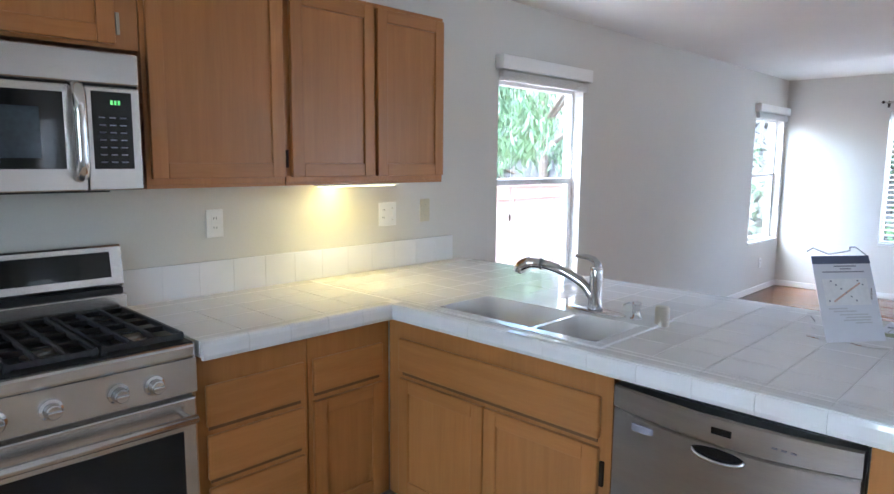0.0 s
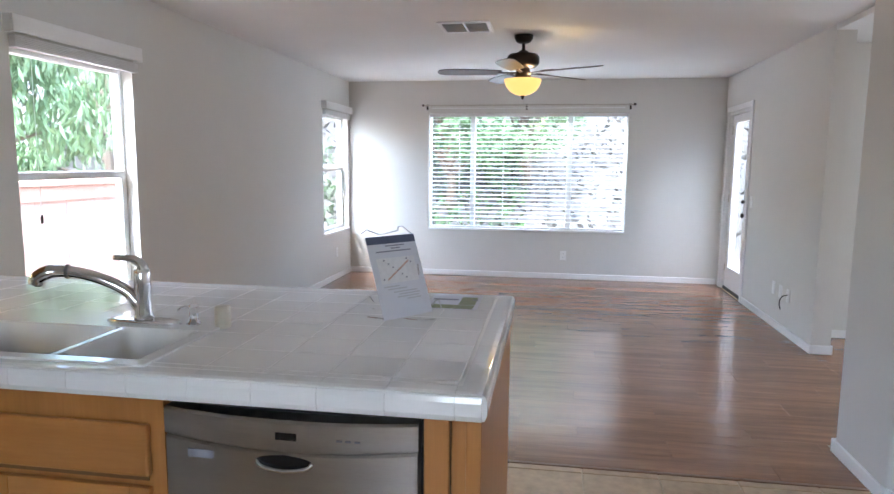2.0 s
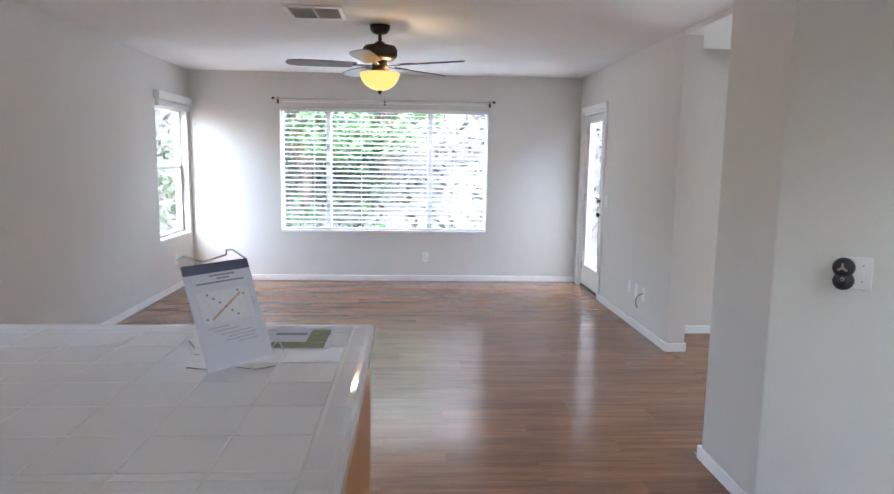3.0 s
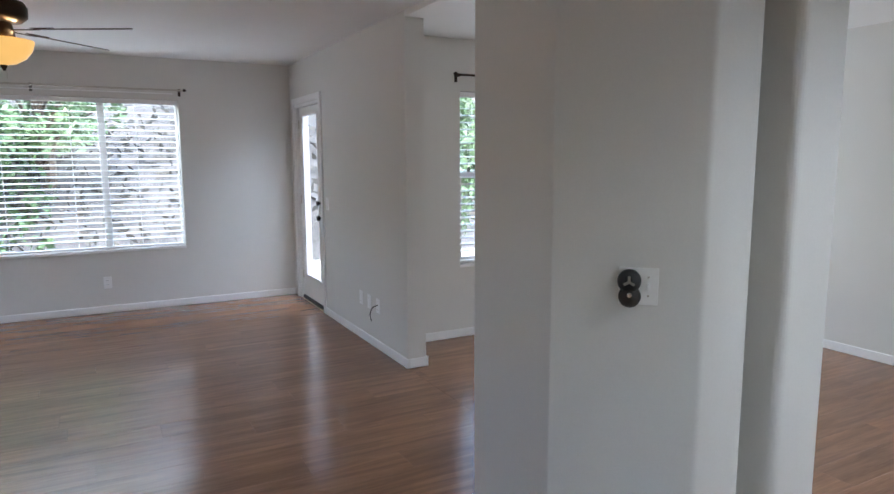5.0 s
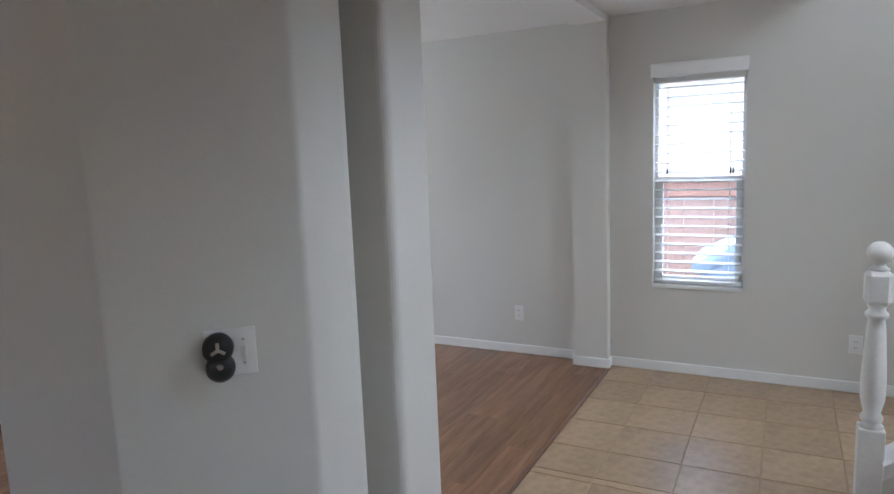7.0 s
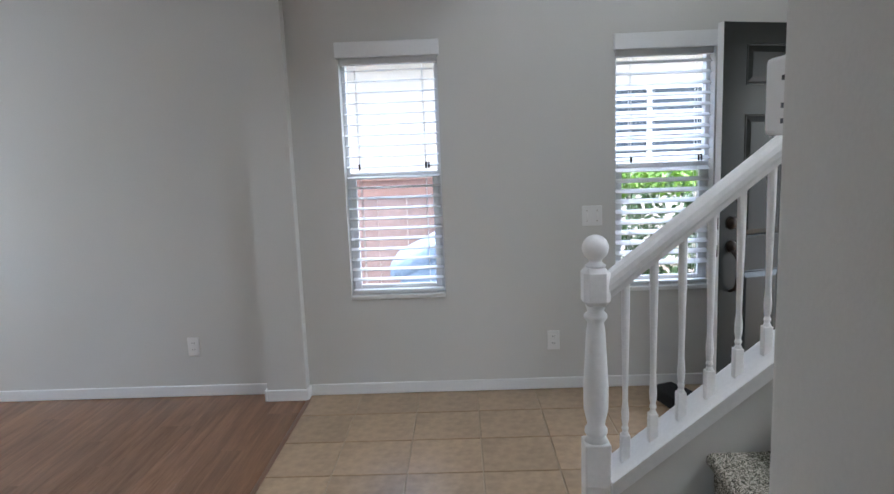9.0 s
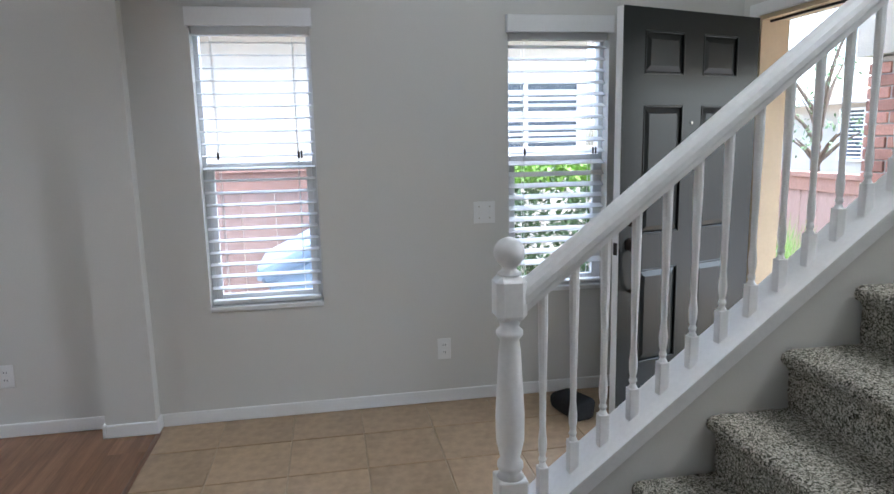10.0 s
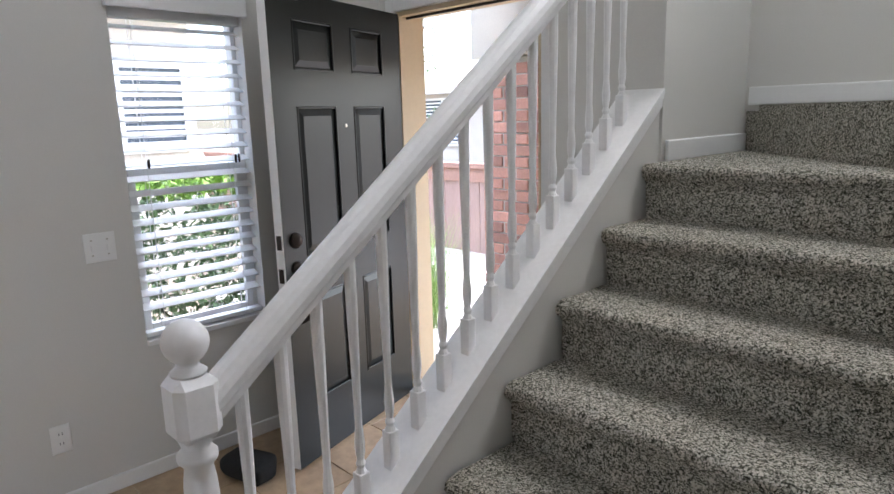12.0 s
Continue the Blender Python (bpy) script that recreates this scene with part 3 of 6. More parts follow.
def curtain_rod(x0, x1, y, z, label, double=False):
    w = thing("curtain_rod", ((x0 + x1) / 2, y, z), label, "curtain rod", "curtain rods")
    part("rod", tube([(x0, y, z), (x1, y, z)], 0.009, 10), BRONZE if not double else NICKEL, w)
    if double:
        part("rod", tube([(x0 + 0.1, y + 0.05, z - 0.03), (x1 - 0.1, y + 0.05, z - 0.03)], 0.006, 8), TRIM, w, "thin white inner rod")
    for x in (x0, x1):
        part("finial", lathe([(0.004, -0.012), (0.017, -0.004), (0.019, 0.006), (0.008, 0.018)], 12, (x, y, z)), BRONZE, w)
    for x in (x0 + 0.04, x1 - 0.04) + (((x0 + x1) / 2,) if double else ()):
        bb = bmesh.new()
        box(x - 0.006, y, z - 0.012, x + 0.006, y + 0.075, z + 0.004, 0.002, bb)
        box(x - 0.012, y + 0.07, z - 0.05, x + 0.012, y + 0.078, z + 0.02, 0.002, bb)
        part("bracket", bb, BRONZE, w)
    return w


curtain_rod(-1.31, 1.235, YN - 0.08, 2.13, "thin dark double curtain rod on brackets above the wide window", True)
curtain_rod(2.93, 4.25, YD - 0.08, 2.115, "dark bronze curtain rod above the dining window")


# ---------------------------------------------------------------- wall plates
def wall_plate(name, side, wall, u, z, w, h, label, kind, mat=PLATE):
    """A switch or outlet plate: kind lists the gangs, o for an outlet, s for a toggle, b for a blank."""
    sx, sy = side
    at = (wall, u, z) if sx else (u, wall, z)
    p = thing(name, at, label, "outlet" if "o" in kind else "switch", "wall plates")
    part("plate", slab_at(side, wall, u - w / 2, u + w / 2, z - h / 2, z + h / 2, -0.006, 0, 0.003), mat, p)
    n = len(kind)
    for k, g in enumerate(kind):
        uc = u - w / 2 + w * (k + 0.5) / n
        if g == "o":
            for dz in (-0.02, 0.02):
                part("socket", slab_at(side, wall, uc - 0.016, uc + 0.016, z + dz - 0.014, z + dz + 0.014, -0.008, -0.006, 0.0008), mat, p)
                for du in (-0.006, 0.006):
                    part("slot", slab_at(side, wall, uc + du - 0.0012, uc + du + 0.0012, z + dz - 0.002, z + dz + 0.007, -0.0085, -0.008), BLACK, p)
        elif g == "s":
            part("toggle", slab_at(side, wall, uc - 0.005, uc + 0.005, z - 0.012, z + 0.012, -0.013, -0.006, 0.002), mat, p)
        for dz in (-0.03, 0.03):
            if g != "o":
                part("screw", slab_at(side, wall, uc - 0.003, uc + 0.003, z + dz - 0.003, z + dz + 0.003, -0.0072, -0.006, 0.001), NICKEL, p)
    return p


wall_plate("wall_outlet", W_, XW, 0.815, 1.208, 0.075, 0.118, "white wall outlet above the tiled backsplash", "o")
wall_plate("wall_outlet", W_, XW, 1.765, 1.198, 0.118, 0.122, "white double plate with an outlet and switch", "os")
wall_plate("wall_switch", W_, XW, 2.035, 1.205, 0.07, 0.125, "ivory blank plate with three screws", "b", IVORY)
wall_plate("wall_outlet", N_, YN, 0.455, 0.295, 0.073, 0.115, "white outlet low on the wall below the window", "o")
wall_plate("wall_outlet", W_, XW, 7.42, 0.33, 0.073, 0.115, "white outlet low on the wall near the corner", "o")
wall_plate("wall_switch", E_, XF, 6.78, 1.06, 0.072, 0.117, "white switch plate beside the glass door", "s")
wall_plate("wall_plate", E_, XF, 5.95, 0.345, 0.073, 0.115, "white blank plate low on the wall", "b")
wall_plate("wall_plate", E_, XF, 5.77, 0.343, 0.073, 0.115, "white blank plate low on the wall", "b")
cp = wall_plate("wall_plate", E_, XF, 5.585, 0.342, 0.073, 0.115, "white plate with a cut black cable hanging out", "b")
part("cable", tube(arc([(XF - 0.004, 5.585, 0.35), (XF - 0.045, 5.60, 0.33), (XF - 0.05, 5.64, 0.27), (XF - 0.03, 5.665, 0.21)]), 0.004, 8), CABLE, cp)
wall_plate("wall_outlet", E_, XD, 3.09, 0.315, 0.073, 0.117, "white outlet low on the dining wall", "o")
wall_plate("wall_outlet", E_, XE, 0.905, 0.30, 0.073, 0.117, "white outlet low on the entry wall", "o")
wall_plate("wall_switch", E_, XE, 0.672, 1.037, 0.117, 0.117, "white double switch plate beside the entry window", "ss")

# ---------------------------------------------------------------- kitchen
def panel_door(parent, side, face, u0, u1, z0, z1, rail=0.055, name="door"):
    """A shaker door: two stiles, two rails and a recessed panel, standing proud of the cabinet's face."""
    d = part(name, slab_at(side, face, u0 + rail - 0.002, u1 - rail + 0.002, z0 + rail - 0.002, z1 - rail + 0.002, -0.010, -0.002), CAB, parent)
    part("stile", slab_at(side, face, u0, u0 + rail, z0, z1, -0.020, -0.001, 0.003), CAB, d)
    part("stile", slab_at(side, face, u1 - rail, u1, z0, z1, -0.020, -0.001, 0.003), CAB, d)
    part("rail", slab_at(side, face, u0 + rail, u1 - rail, z0, z0 + rail, -0.0195, -0.001, 0.003), CABH, d)
    part("rail", slab_at(side, face, u0 + rail, u1 - rail, z1 - rail, z1, -0.0195, -0.001, 0.003), CABH, d)
    return d


def drawer_front(parent, side, face, u0, u1, z0, z1):
    f = part("drawer", slab_at(side, face, u0, u1, z0, z1, -0.020, -0.001, 0.006), CABH, parent)
    # no real groove: a thin strip whose dark colour paints the gap's shade
    part("finger_groove", slab_at(side, face, u0 + 0.01, u1 - 0.01, z0 - 0.016, z0 - 0.003, -0.004, -0.0005), CAB_SHADE, parent, "dark strip standing in for shade under the drawer")
    return f


UZ0, UZ1 = 1.385, 2.15
c = thing("wall_cabinet", (XW, 0.69, UZ0), "honey maple wall cabinet with one recessed-panel door", "cabinet", "wall cabinets")
part("body", box(XW, 0.425, UZ0, -1.972, 0.962, UZ1, 0.002), CAB, c)
panel_door(c, W_, -1.972, 0.440, 0.955, UZ0 + 0.022, UZ1 - 0.02)
part("bottom_edge", box(-2.0, 0.425, UZ0 - 0.012, -1.974, 0.962, UZ0), CABH, c)
c = thing("wall_cabinet", (XW, 1.4, UZ0), "honey maple wall cabinet with two recessed-panel doors, beside a window", "cabinet", "wall cabinets")
part("body", box(XW, 0.966, UZ0, -1.972, 1.848, UZ1, 0.002), CAB, c)
panel_door(c, W_, -1.972, 0.988, 1.408, UZ0 + 0.022, UZ1 - 0.02)
panel_door(c, W_, -1.972, 1.428, 1.838, UZ0 + 0.022, UZ1 - 0.02)
part("bottom_edge", box(-2.0, 0.966, UZ0 - 0.012, -1.974, 1.848, UZ0), CABH, c)
part("hinge", box(-1.974, 0.968, UZ0 + 0.06, -1.966, 0.978, UZ0 + 0.13, 0.002), BRONZE, c)
c = thing("wall_cabinet", (XW, 0.02, 1.82), "short honey maple cabinet above the microwave", "cabinet", "wall cabinets")
part("body", box(XW, -0.37, 1.825, -1.972, 0.421, UZ1, 0.002), CAB, c)
panel_door(c, W_, -1.972, -0.355, 0.345, 1.838, UZ1 - 0.02)
part("hinge", box(-1.973, 0.352, 1.87, -1.966, 0.364, 1.94, 0.002), NICKEL, c)

# under-cabinet lamp: a thin warm strip on the cabinet's underside
c = thing("cabinet_light", (-2.07, 1.40, UZ0), "slim warm light fixed under the wall cabinet", "lamp")
part("housing", box(-2.10, 1.18, UZ0 - 0.022, -2.03, 1.62, UZ0 - 0.002, 0.003), PLATE, c)
part("tube", box(-2.09, 1.20, UZ0 - 0.027, -2.04, 1.60, UZ0 - 0.022), glow("warm tube", (1.0, 0.78, 0.34), 0.3), c)
area_lamp("cabinet_lamp", (-2.065, 1.40, UZ0 - 0.03), (-2.12, 1.40, 0.9), 0.05, 0.55, 0.13, (1.0, 0.74, 0.22))

# microwave over the range
c = thing("microwave", (-2.1, 0.01, 1.375), "stainless over-the-range microwave with black glass and green clock", "microwave")
part("body", box(XW, -0.37, 1.385, -1.915, 0.388, 1.80, 0.004), BLACK, c)
part("vent_panel", box(-1.915, -0.37, 1.703, -1.898, 0.388, 1.803, 0.006), STEEL, c)
d = part("door", box(-1.915, -0.37, 1.375, -1.90, 0.222, 1.697, 0.005), STEEL, c)
part("window", box(-1.902, -0.33, 1.443, -1.8985, 0.165, 1.672, 0.001), BLACKG, d, "black glass window")
part("inner_window", box(-1.8990, -0.29, 1.475, -1.8975, 0.10, 1.625), DARKROOM, d)
part("handle", tube(arc([(-1.90, 0.198, 1.69), (-1.862, 0.198, 1.672), (-1.856, 0.198, 1.555), (-1.862, 0.198, 1.44), (-1.90, 0.198, 1.42)]), 0.019, 12), CHROME, d, smooth=True)
d = part("control_panel", box(-1.915, 0.226, 1.375, -1.90, 0.388, 1.697, 0.005), STEEL, c)
part("keypad", box(-1.902, 0.243, 1.443, -1.8985, 0.362, 1.682, 0.004), BLACKG, d)
for k, y in enumerate((0.298, 0.309, 0.320)):
    part("clock_digit", box(-1.8985, y, 1.642, -1.8978, y + 0.007, 1.656), GREEN, d)
for r in range(7):
    for k in range(3):
        part("key", box(-1.8985, 0.262 + 0.031 * k, 1.462 + 0.023 * r, -1.8980, 0.281 + 0.031 * k, 1.466 + 0.023 * r), INK, d)
part("grease_filter", box(-2.2, -0.3, 1.368, -1.95, 0.3, 1.385, 0.002), BLACK, c)

# gas range
c = thing("gas_range", (-1.95, 0.03, 0.0), "stainless gas range with black cast-iron grates", "range")
Y0, Y1 = -0.352, 0.416
part("body", box(-2.27, Y0, 0.02, -1.665, Y1, 0.895, 0.004), DSTEEL, c)
part("cooktop", box(-2.20, Y0, 0.895, -1.64, Y1, 0.912, 0.006), BLACK, c)
part("front_trim", box(-1.665, Y0, 0.862, -1.630, Y1, 0.908, 0.010), STEEL, c)
part("control_panel", extrude_x([(Y0, 0.752), (Y1, 0.752), (Y1, 0.862), (Y0, 0.862)], -1.665, -1.632), STEEL, c)
for y in (0.284, 0.182, 0.01, -0.12, -0.222):
    k = part("knob", moved(lathe([(0.030, 0), (0.030, 0.008), (0.023, 0.012), (0.020, 0.034), (0.017, 0.038)], 20), pose(-1.632, y, 0.803, 0, 90, 0)), CHROME, c, smooth=False)
    part("knob_bar", box(-1.600, y - 0.018, 0.798, -1.588, y + 0.018, 0.808, 0.003), CHROME, k)
d = part("oven_door", box(-1.668, Y0 + 0.006, 0.19, -1.628, Y1 - 0.006, 0.738, 0.006), STEEL, c)
part("oven_window", box(-1.630, Y0 + 0.05, 0.28, -1.6265, Y1 - 0.05, 0.635, 0.002), BLACKG, d, "black oven glass")
part("handle", tube([(-1.572, Y0 + 0.03, 0.688), (-1.572, Y1 - 0.03, 0.688)], 0.014, 14), STEEL, d, smooth=True)
for y in (Y0 + 0.05, Y1 - 0.05):
    part("handle_post", tube([(-1.63, y, 0.688), (-1.572, y, 0.688)], 0.010, 10), STEEL, d)
part("drawer", box(-1.668, Y0 + 0.006, 0.04, -1.630, Y1 - 0.006, 0.182, 0.006), STEEL, c)
b = moved(box(-0.028, Y0, 0.0, 0.028, Y1, 0.155, 0.010), pose(-2.225, 0, 1.008, 0, -8, 0))
d = part("backguard", b, STEEL, c)
part("display", moved(box(0.0275, Y0 + 0.05, 0.035, 0.031, Y1 - 0.045, 0.128, 0.002), pose(-2.225, 0, 1.008, 0, -8, 0)), BLACKG, d)
part("backguard_base", box(-2.27, Y0, 0.905, -2.185, Y1, 0.985, 0.006), STEEL, c)
part("vent_slot", box(-2.25, Y0 + 0.01, 0.986, -2.196, Y1 - 0.01, 1.006), BLACK, c)
for gy0, gy1 in ((Y0 + 0.02, Y0 + 0.262), (Y0 + 0.268, Y1 - 0.268), (Y1 - 0.262, Y1 - 0.02)):
    g = bmesh.new()
    for y in np.linspace(gy0 + 0.008, gy1 - 0.008, 4):
        box(-2.165, y - 0.006, 0.925, -1.665, y + 0.006, 0.942, 0.003, g)
    for x in (-2.16, -2.04, -1.92, -1.80, -1.67):
        box(x - 0.006, gy0, 0.920, x + 0.006, gy1, 0.938, 0.003, g)
    for x in (-2.15, -1.68):
        for y in (gy0 + 0.01, gy1 - 0.01):
            box(x - 0.008, y - 0.008, 0.911, x + 0.008, y + 0.008, 0.925, 0, g)
    part("grate", g, IRON, c)
for x in (-2.04, -1.79):
    for y in (Y0 + 0.14, 0.03, Y1 - 0.14):
        part("burner", lathe([(0.05, 0.0), (0.05, 0.008), (0.038, 0.012), (0.036, 0.018), (0.030, 0.020)], 20, (x, y, 0.912)), NICKEL if x > -1.9 else IRON, c)

# base cabinets
def toe_box(parent, x0, y0, x1, y1):
    part("body", box(x0, y0, 0.1, x1, y1, 0.855, 0.002), CAB, parent)


FX = -1.665
c = thing("base_cabinet", (-1.98, 0.64, 0.0), "honey maple base cabinet with three stacked drawers", "cabinet", "base cabinets")
toe_box(c, XW + 0.002, 0.425, FX, 0.842)
part("toe_kick", box(XW + 0.01, 0.425, 0, FX - 0.06, 0.842, 0.1), CAB_SHADE, c)
for z0, z1 in ((0.612, 0.752), (0.430, 0.582), (0.13, 0.400)):
    drawer_front(c, W_, FX, 0.452, 0.822, z0, z1)
c = thing("base_cabinet", (-1.98, 1.03, 0.0), "honey maple base cabinet with a drawer above a door", "cabinet", "base cabinets")
toe_box(c, XW + 0.002, 0.845, FX, 1.236)
part("toe_kick", box(XW + 0.01, 0.845, 0, FX - 0.06, 1.236, 0.1), CAB_SHADE, c)
drawer_front(c, W_, FX, 0.862, 1.192, 0.622, 0.752)
panel_door(c, W_, FX, 0.862, 1.192, 0.13, 0.590)
FY = 1.24
c = thing("base_cabinet", (-1.2, 1.5, 0.0), "honey maple sink cabinet with a false drawer and two doors", "cabinet", "base cabinets")
bm = box(FX + 0.002, FY, 0.1, -0.640, FY + 0.045, 0.855)
box(FX + 0.002, FY + 0.045, 0.1, -0.640, 1.86, 0.70, 0, bm)
part("body", bm, CAB, c)
part("toe_kick", box(FX, FY + 0.06, 0, -0.640, 1.86, 0.1), CAB_SHADE, c)
drawer_front(c, N_, FY, -1.590, -0.677, 0.640, 0.776)
panel_door(c, N_, FY, -1.590, -1.142, 0.13, 0.612)
panel_door(c, N_, FY, -1.136, -0.677, 0.13, 0.612)
part("hinge", box(-0.674, FY - 0.012, 0.49, -0.660, FY - 0.001, 0.57, 0.002), BRONZE, c)
c = thing("peninsula_panel", (0.05, 1.75, 0.0), "honey maple end panel closing the kitchen peninsula", "cabinet", "base cabinets")
part("filler", box(0.018, FY - 0.004, 0.0, 0.078, FY + 0.02, 0.848, 0.003), CAB, c)
part("reveal", box(0.078, FY + 0.03, 0.0, 0.116, FY + 0.05, 0.848), CAB, c)
part("end_panel", box(0.116, FY - 0.002, 0.0, 0.152, 2.30, 0.848, 0.003), CAB, c)
part("back_panel", box(FX + 0.002, 2.28, 0.0, 0.115, 2.30, 0.855, 0.002), CAB, c)

c = thing("dishwasher", (-0.31, 1.5, 0.0), "stainless built-in dishwasher with a bowed control panel and pocket handle", "dishwasher")
DX0, DX1 = -0.628, 0.006


def bowed(x0, x1, z0, z1, sag_top, sag_low, bulge, back, n=16):
    """A sheet-metal front whose upper and lower edges dip towards the middle and whose face swells outwards."""
    bm = bmesh.new()
    rows = []
    for k in range(n + 1):
        u = k / n
        q = 4 * u * (1 - u)
        x = x0 + (x1 - x0) * u
        lo, hi, y = z0 - sag_low * q, z1 - sag_top * q, FY - 0.014 - bulge * q
        prof = [(back, lo), (y + 0.004, lo), (y, lo + 0.004), (y - 0.001, (lo + hi) / 2), (y, hi - 0.006), (y + 0.006, hi), (back, hi)]
        rows.append([bm.verts.new((x, yy, zz)) for yy, zz in prof])
    for a, b in zip(rows, rows[1:]):
        for k in range(len(a)):
            j = (k + 1) % len(a)
            bm.faces.new((a[k], b[k], b[j], a[j]))
    bm.faces.new(rows[0])
    bm.faces.new(rows[-1][::-1])
    bmesh.ops.recalc_face_normals(bm, faces=bm.faces[:])
    return bm


part("body", box(DX0 - 0.006, FY + 0.03, 0.09, DX1 + 0.006, 1.83, 0.845), BLACK, c)
d = part("door", bowed(DX0, DX1, 0.11, 0.757, 0.020, 0.0, 0.010, FY + 0.03), DSTEEL, c)
part("control_strip", bowed(DX0 - 0.002, DX1 + 0.002, 0.760, 0.828, 0.010, 0.020, 0.014, FY + 0.03), DSTEEL, c)
part("display", box(-0.335, FY - 0.0315, 0.772, -0.283, FY - 0.027, 0.790), BLACKG, c)
for k in range(3):
    part("indicator_mark", box(-0.185 + 0.022 * k, FY - 0.0295, 0.777, -0.172 + 0.022 * k, FY - 0.026, 0.781), INK, c)
part("toe_kick", box(DX0, FY + 0.05, 0.0, DX1, 1.2 + 0.12, 0.1), BLACK, c)
pocket = moved(lathe([(1, 0), (1, 0.002), (0.9, 0.003)], 32), pose(-0.318, FY - 0.0215, 0.712, 90, 0, 0) @ Matrix.Diagonal((0.074, 0.020, 1, 1)))
part("handle_pocket", pocket, BLACKG, d)
grip = arc([(-0.390, FY - 0.022, 0.716), (-0.372, FY - 0.028, 0.702), (-0.318, FY - 0.031, 0.695), (-0.264, FY - 0.028, 0.702), (-0.246, FY - 0.022, 0.716)])
part("handle", tube(grip, [0.003] + [0.006] * (len(grip) - 2) + [0.003], 10), STEEL, d, smooth=True)
part("badge", box(-0.568, FY - 0.0205, 0.706, -0.495, FY - 0.0165, 0.728, 0.001), INK, d)

# tiled worktop, L-shaped, with the sink let into it
SK = (-1.470, 1.272, -0.715, 1.752)
top = thing("countertop", (-1.0, 1.75, 0.855), "white glazed tile countertop with pale grout", "countertop")
bm = bmesh.new()
for r in ((XW + 0.002, 0.428, -1.630, 1.215), (XW + 0.002, 1.215, SK[0], 2.34), (SK[0], 1.215, SK[2], SK[1]), (SK[0], SK[3], SK[2], 2.34), (SK[2], 1.215, 0.155, 2.34)):
    box(r[0], r[1], 0.857, r[2], r[3], 0.9098, 0, bm)
part("substrate", bm, GROUT, top)
bs = thing("backsplash", (XW, 1.3, 0.91), "low white glazed tile backsplash along the wall", "backsplash")
for k in range(12):
    y0 = 0.430 + 0.1525 * k
    part("tile", box(XW + 0.001, y0, 0.912, XW + 0.014, min(y0 + 0.1523, 2.25), 1.052, 0.0015), GLOSST, bs)


def nose(p0, p1, out):
    """A rounded edge tile from p0 to p1; out is the way that the edge faces."""
    a, b, o = Vector((*p0, 0)), Vector((*p1, 0)), Vector((*out, 0))
    d = (b - a).normalized() * 0.0005
    prof = [(-0.052, 0.9065), (-0.052, 0.911), (-0.014, 0.912), (0.0, 0.9105), (0.008, 0.904), (0.011, 0.892), (0.011, 0.862), (0.005, 0.848), (-0.006, 0.848), (-0.004, 0.9065)]
    bm = bmesh.new()
    r0 = [bm.verts.new(a + d + o * q + Vector((0, 0, z))) for q, z in prof]
    r1 = [bm.verts.new(b - d + o * q + Vector((0, 0, z))) for q, z in prof]
    for k in range(len(prof)):
        j = (k + 1) % len(prof)
        bm.faces.new((r0[k], r0[j], r1[j], r1[k]))
    bm.faces.new(r0[::-1])
    bm.faces.new(r1)
    bmesh.ops.recalc_face_normals(bm, faces=bm.faces[:])
    return part("edge_tile", bm, GLOSST, top, smooth=False)


xs = [0.093 - 0.1625 * k for k in range(15)]
for a, b in zip(xs, xs[1:]):
    if b > -1.55:
        nose((a, 1.220), (b, 1.220), (0, -1))
    nose((a, 2.335), (b, 2.335), (0, 1))
nose((-1.532, 1.220), (-1.618, 1.220), (0, -1))
ys = [1.302 + 0.156 * k for k in range(7)]
for a, b in zip([1.220] + ys, ys + [2.335]):
    nose((0.155, a), (0.155, b), (1, 0))
nose((0.155, 1.220), (0.093, 1.220), (0, -1))
nose((0.093, 2.335), (0.155, 2.335), (0, 1))
for k in range(5):
    nose((-1.621, 0.43 + 0.158 * k), (-1.621, 0.43 + 0.158 * (k + 1)), (1, 0))


def cut(r, hole):
    """The parts of a rectangle that lie outside another."""
    x0, y0, x1, y1 = r
    a, b, c_, d_ = hole
    if x1 <= a or x0 >= c_ or y1 <= b or y0 >= d_:
        return [r]
    out = []
    if x0 < a:
        out.append((x0, y0, a, y1))
    if x1 > c_:
        out.append((c_, y0, x1, y1))
    m0, m1 = max(x0, a), min(x1, c_)
    if y0 < b:
        out.append((m0, y0, m1, b))
    if y1 > d_:
        out.append((m0, d_, m1, y1))
    return out


def top_tile(x0, y0, x1, y1):
    for r in cut((x0, y0, x1, y1), (SK[0] - 0.002, SK[1] - 0.002, SK[2] + 0.002, SK[3] + 0.002)):
        if r[2] - r[0] > 0.01 and r[3] - r[1] > 0.01:
            part("tile", box(r[0] + 0.0009, r[1] + 0.0009, 0.9065, r[2] - 0.0009, r[3] - 0.0009, 0.9117 + random.uniform(-0.0002, 0.0002), 0.0022, seg=2), GLOSST, top)


for i, (a, b) in enumerate(zip(xs, xs[1:])):
    for y0, y1 in zip([1.273] + ys, ys + [2.282]):
        if b > -1.60 or y0 > 1.2:
            x0 = max(b, XW + 0.016)
            if a - x0 > 0.02 and y1 - y0 > 0.01:
                top_tile(x0, y0, a, y1)
lx = [-1.674, -1.873, -2.036, -2.198, XW + 0.016]
ly = [0.43 + 0.166 * k for k in range(6)]
for a, b in zip(lx, lx[1:]):
    for y0, y1 in zip(ly, ly[1:]):
        top_tile(b, y0, a, min(y1, 1.273))

# double-bowl sink, faucet, soap pump and air gap
c = thing("kitchen_sink", (-1.15, 1.55, 0.72), "white enamelled double-bowl sink set in the tiled counter", "sink")


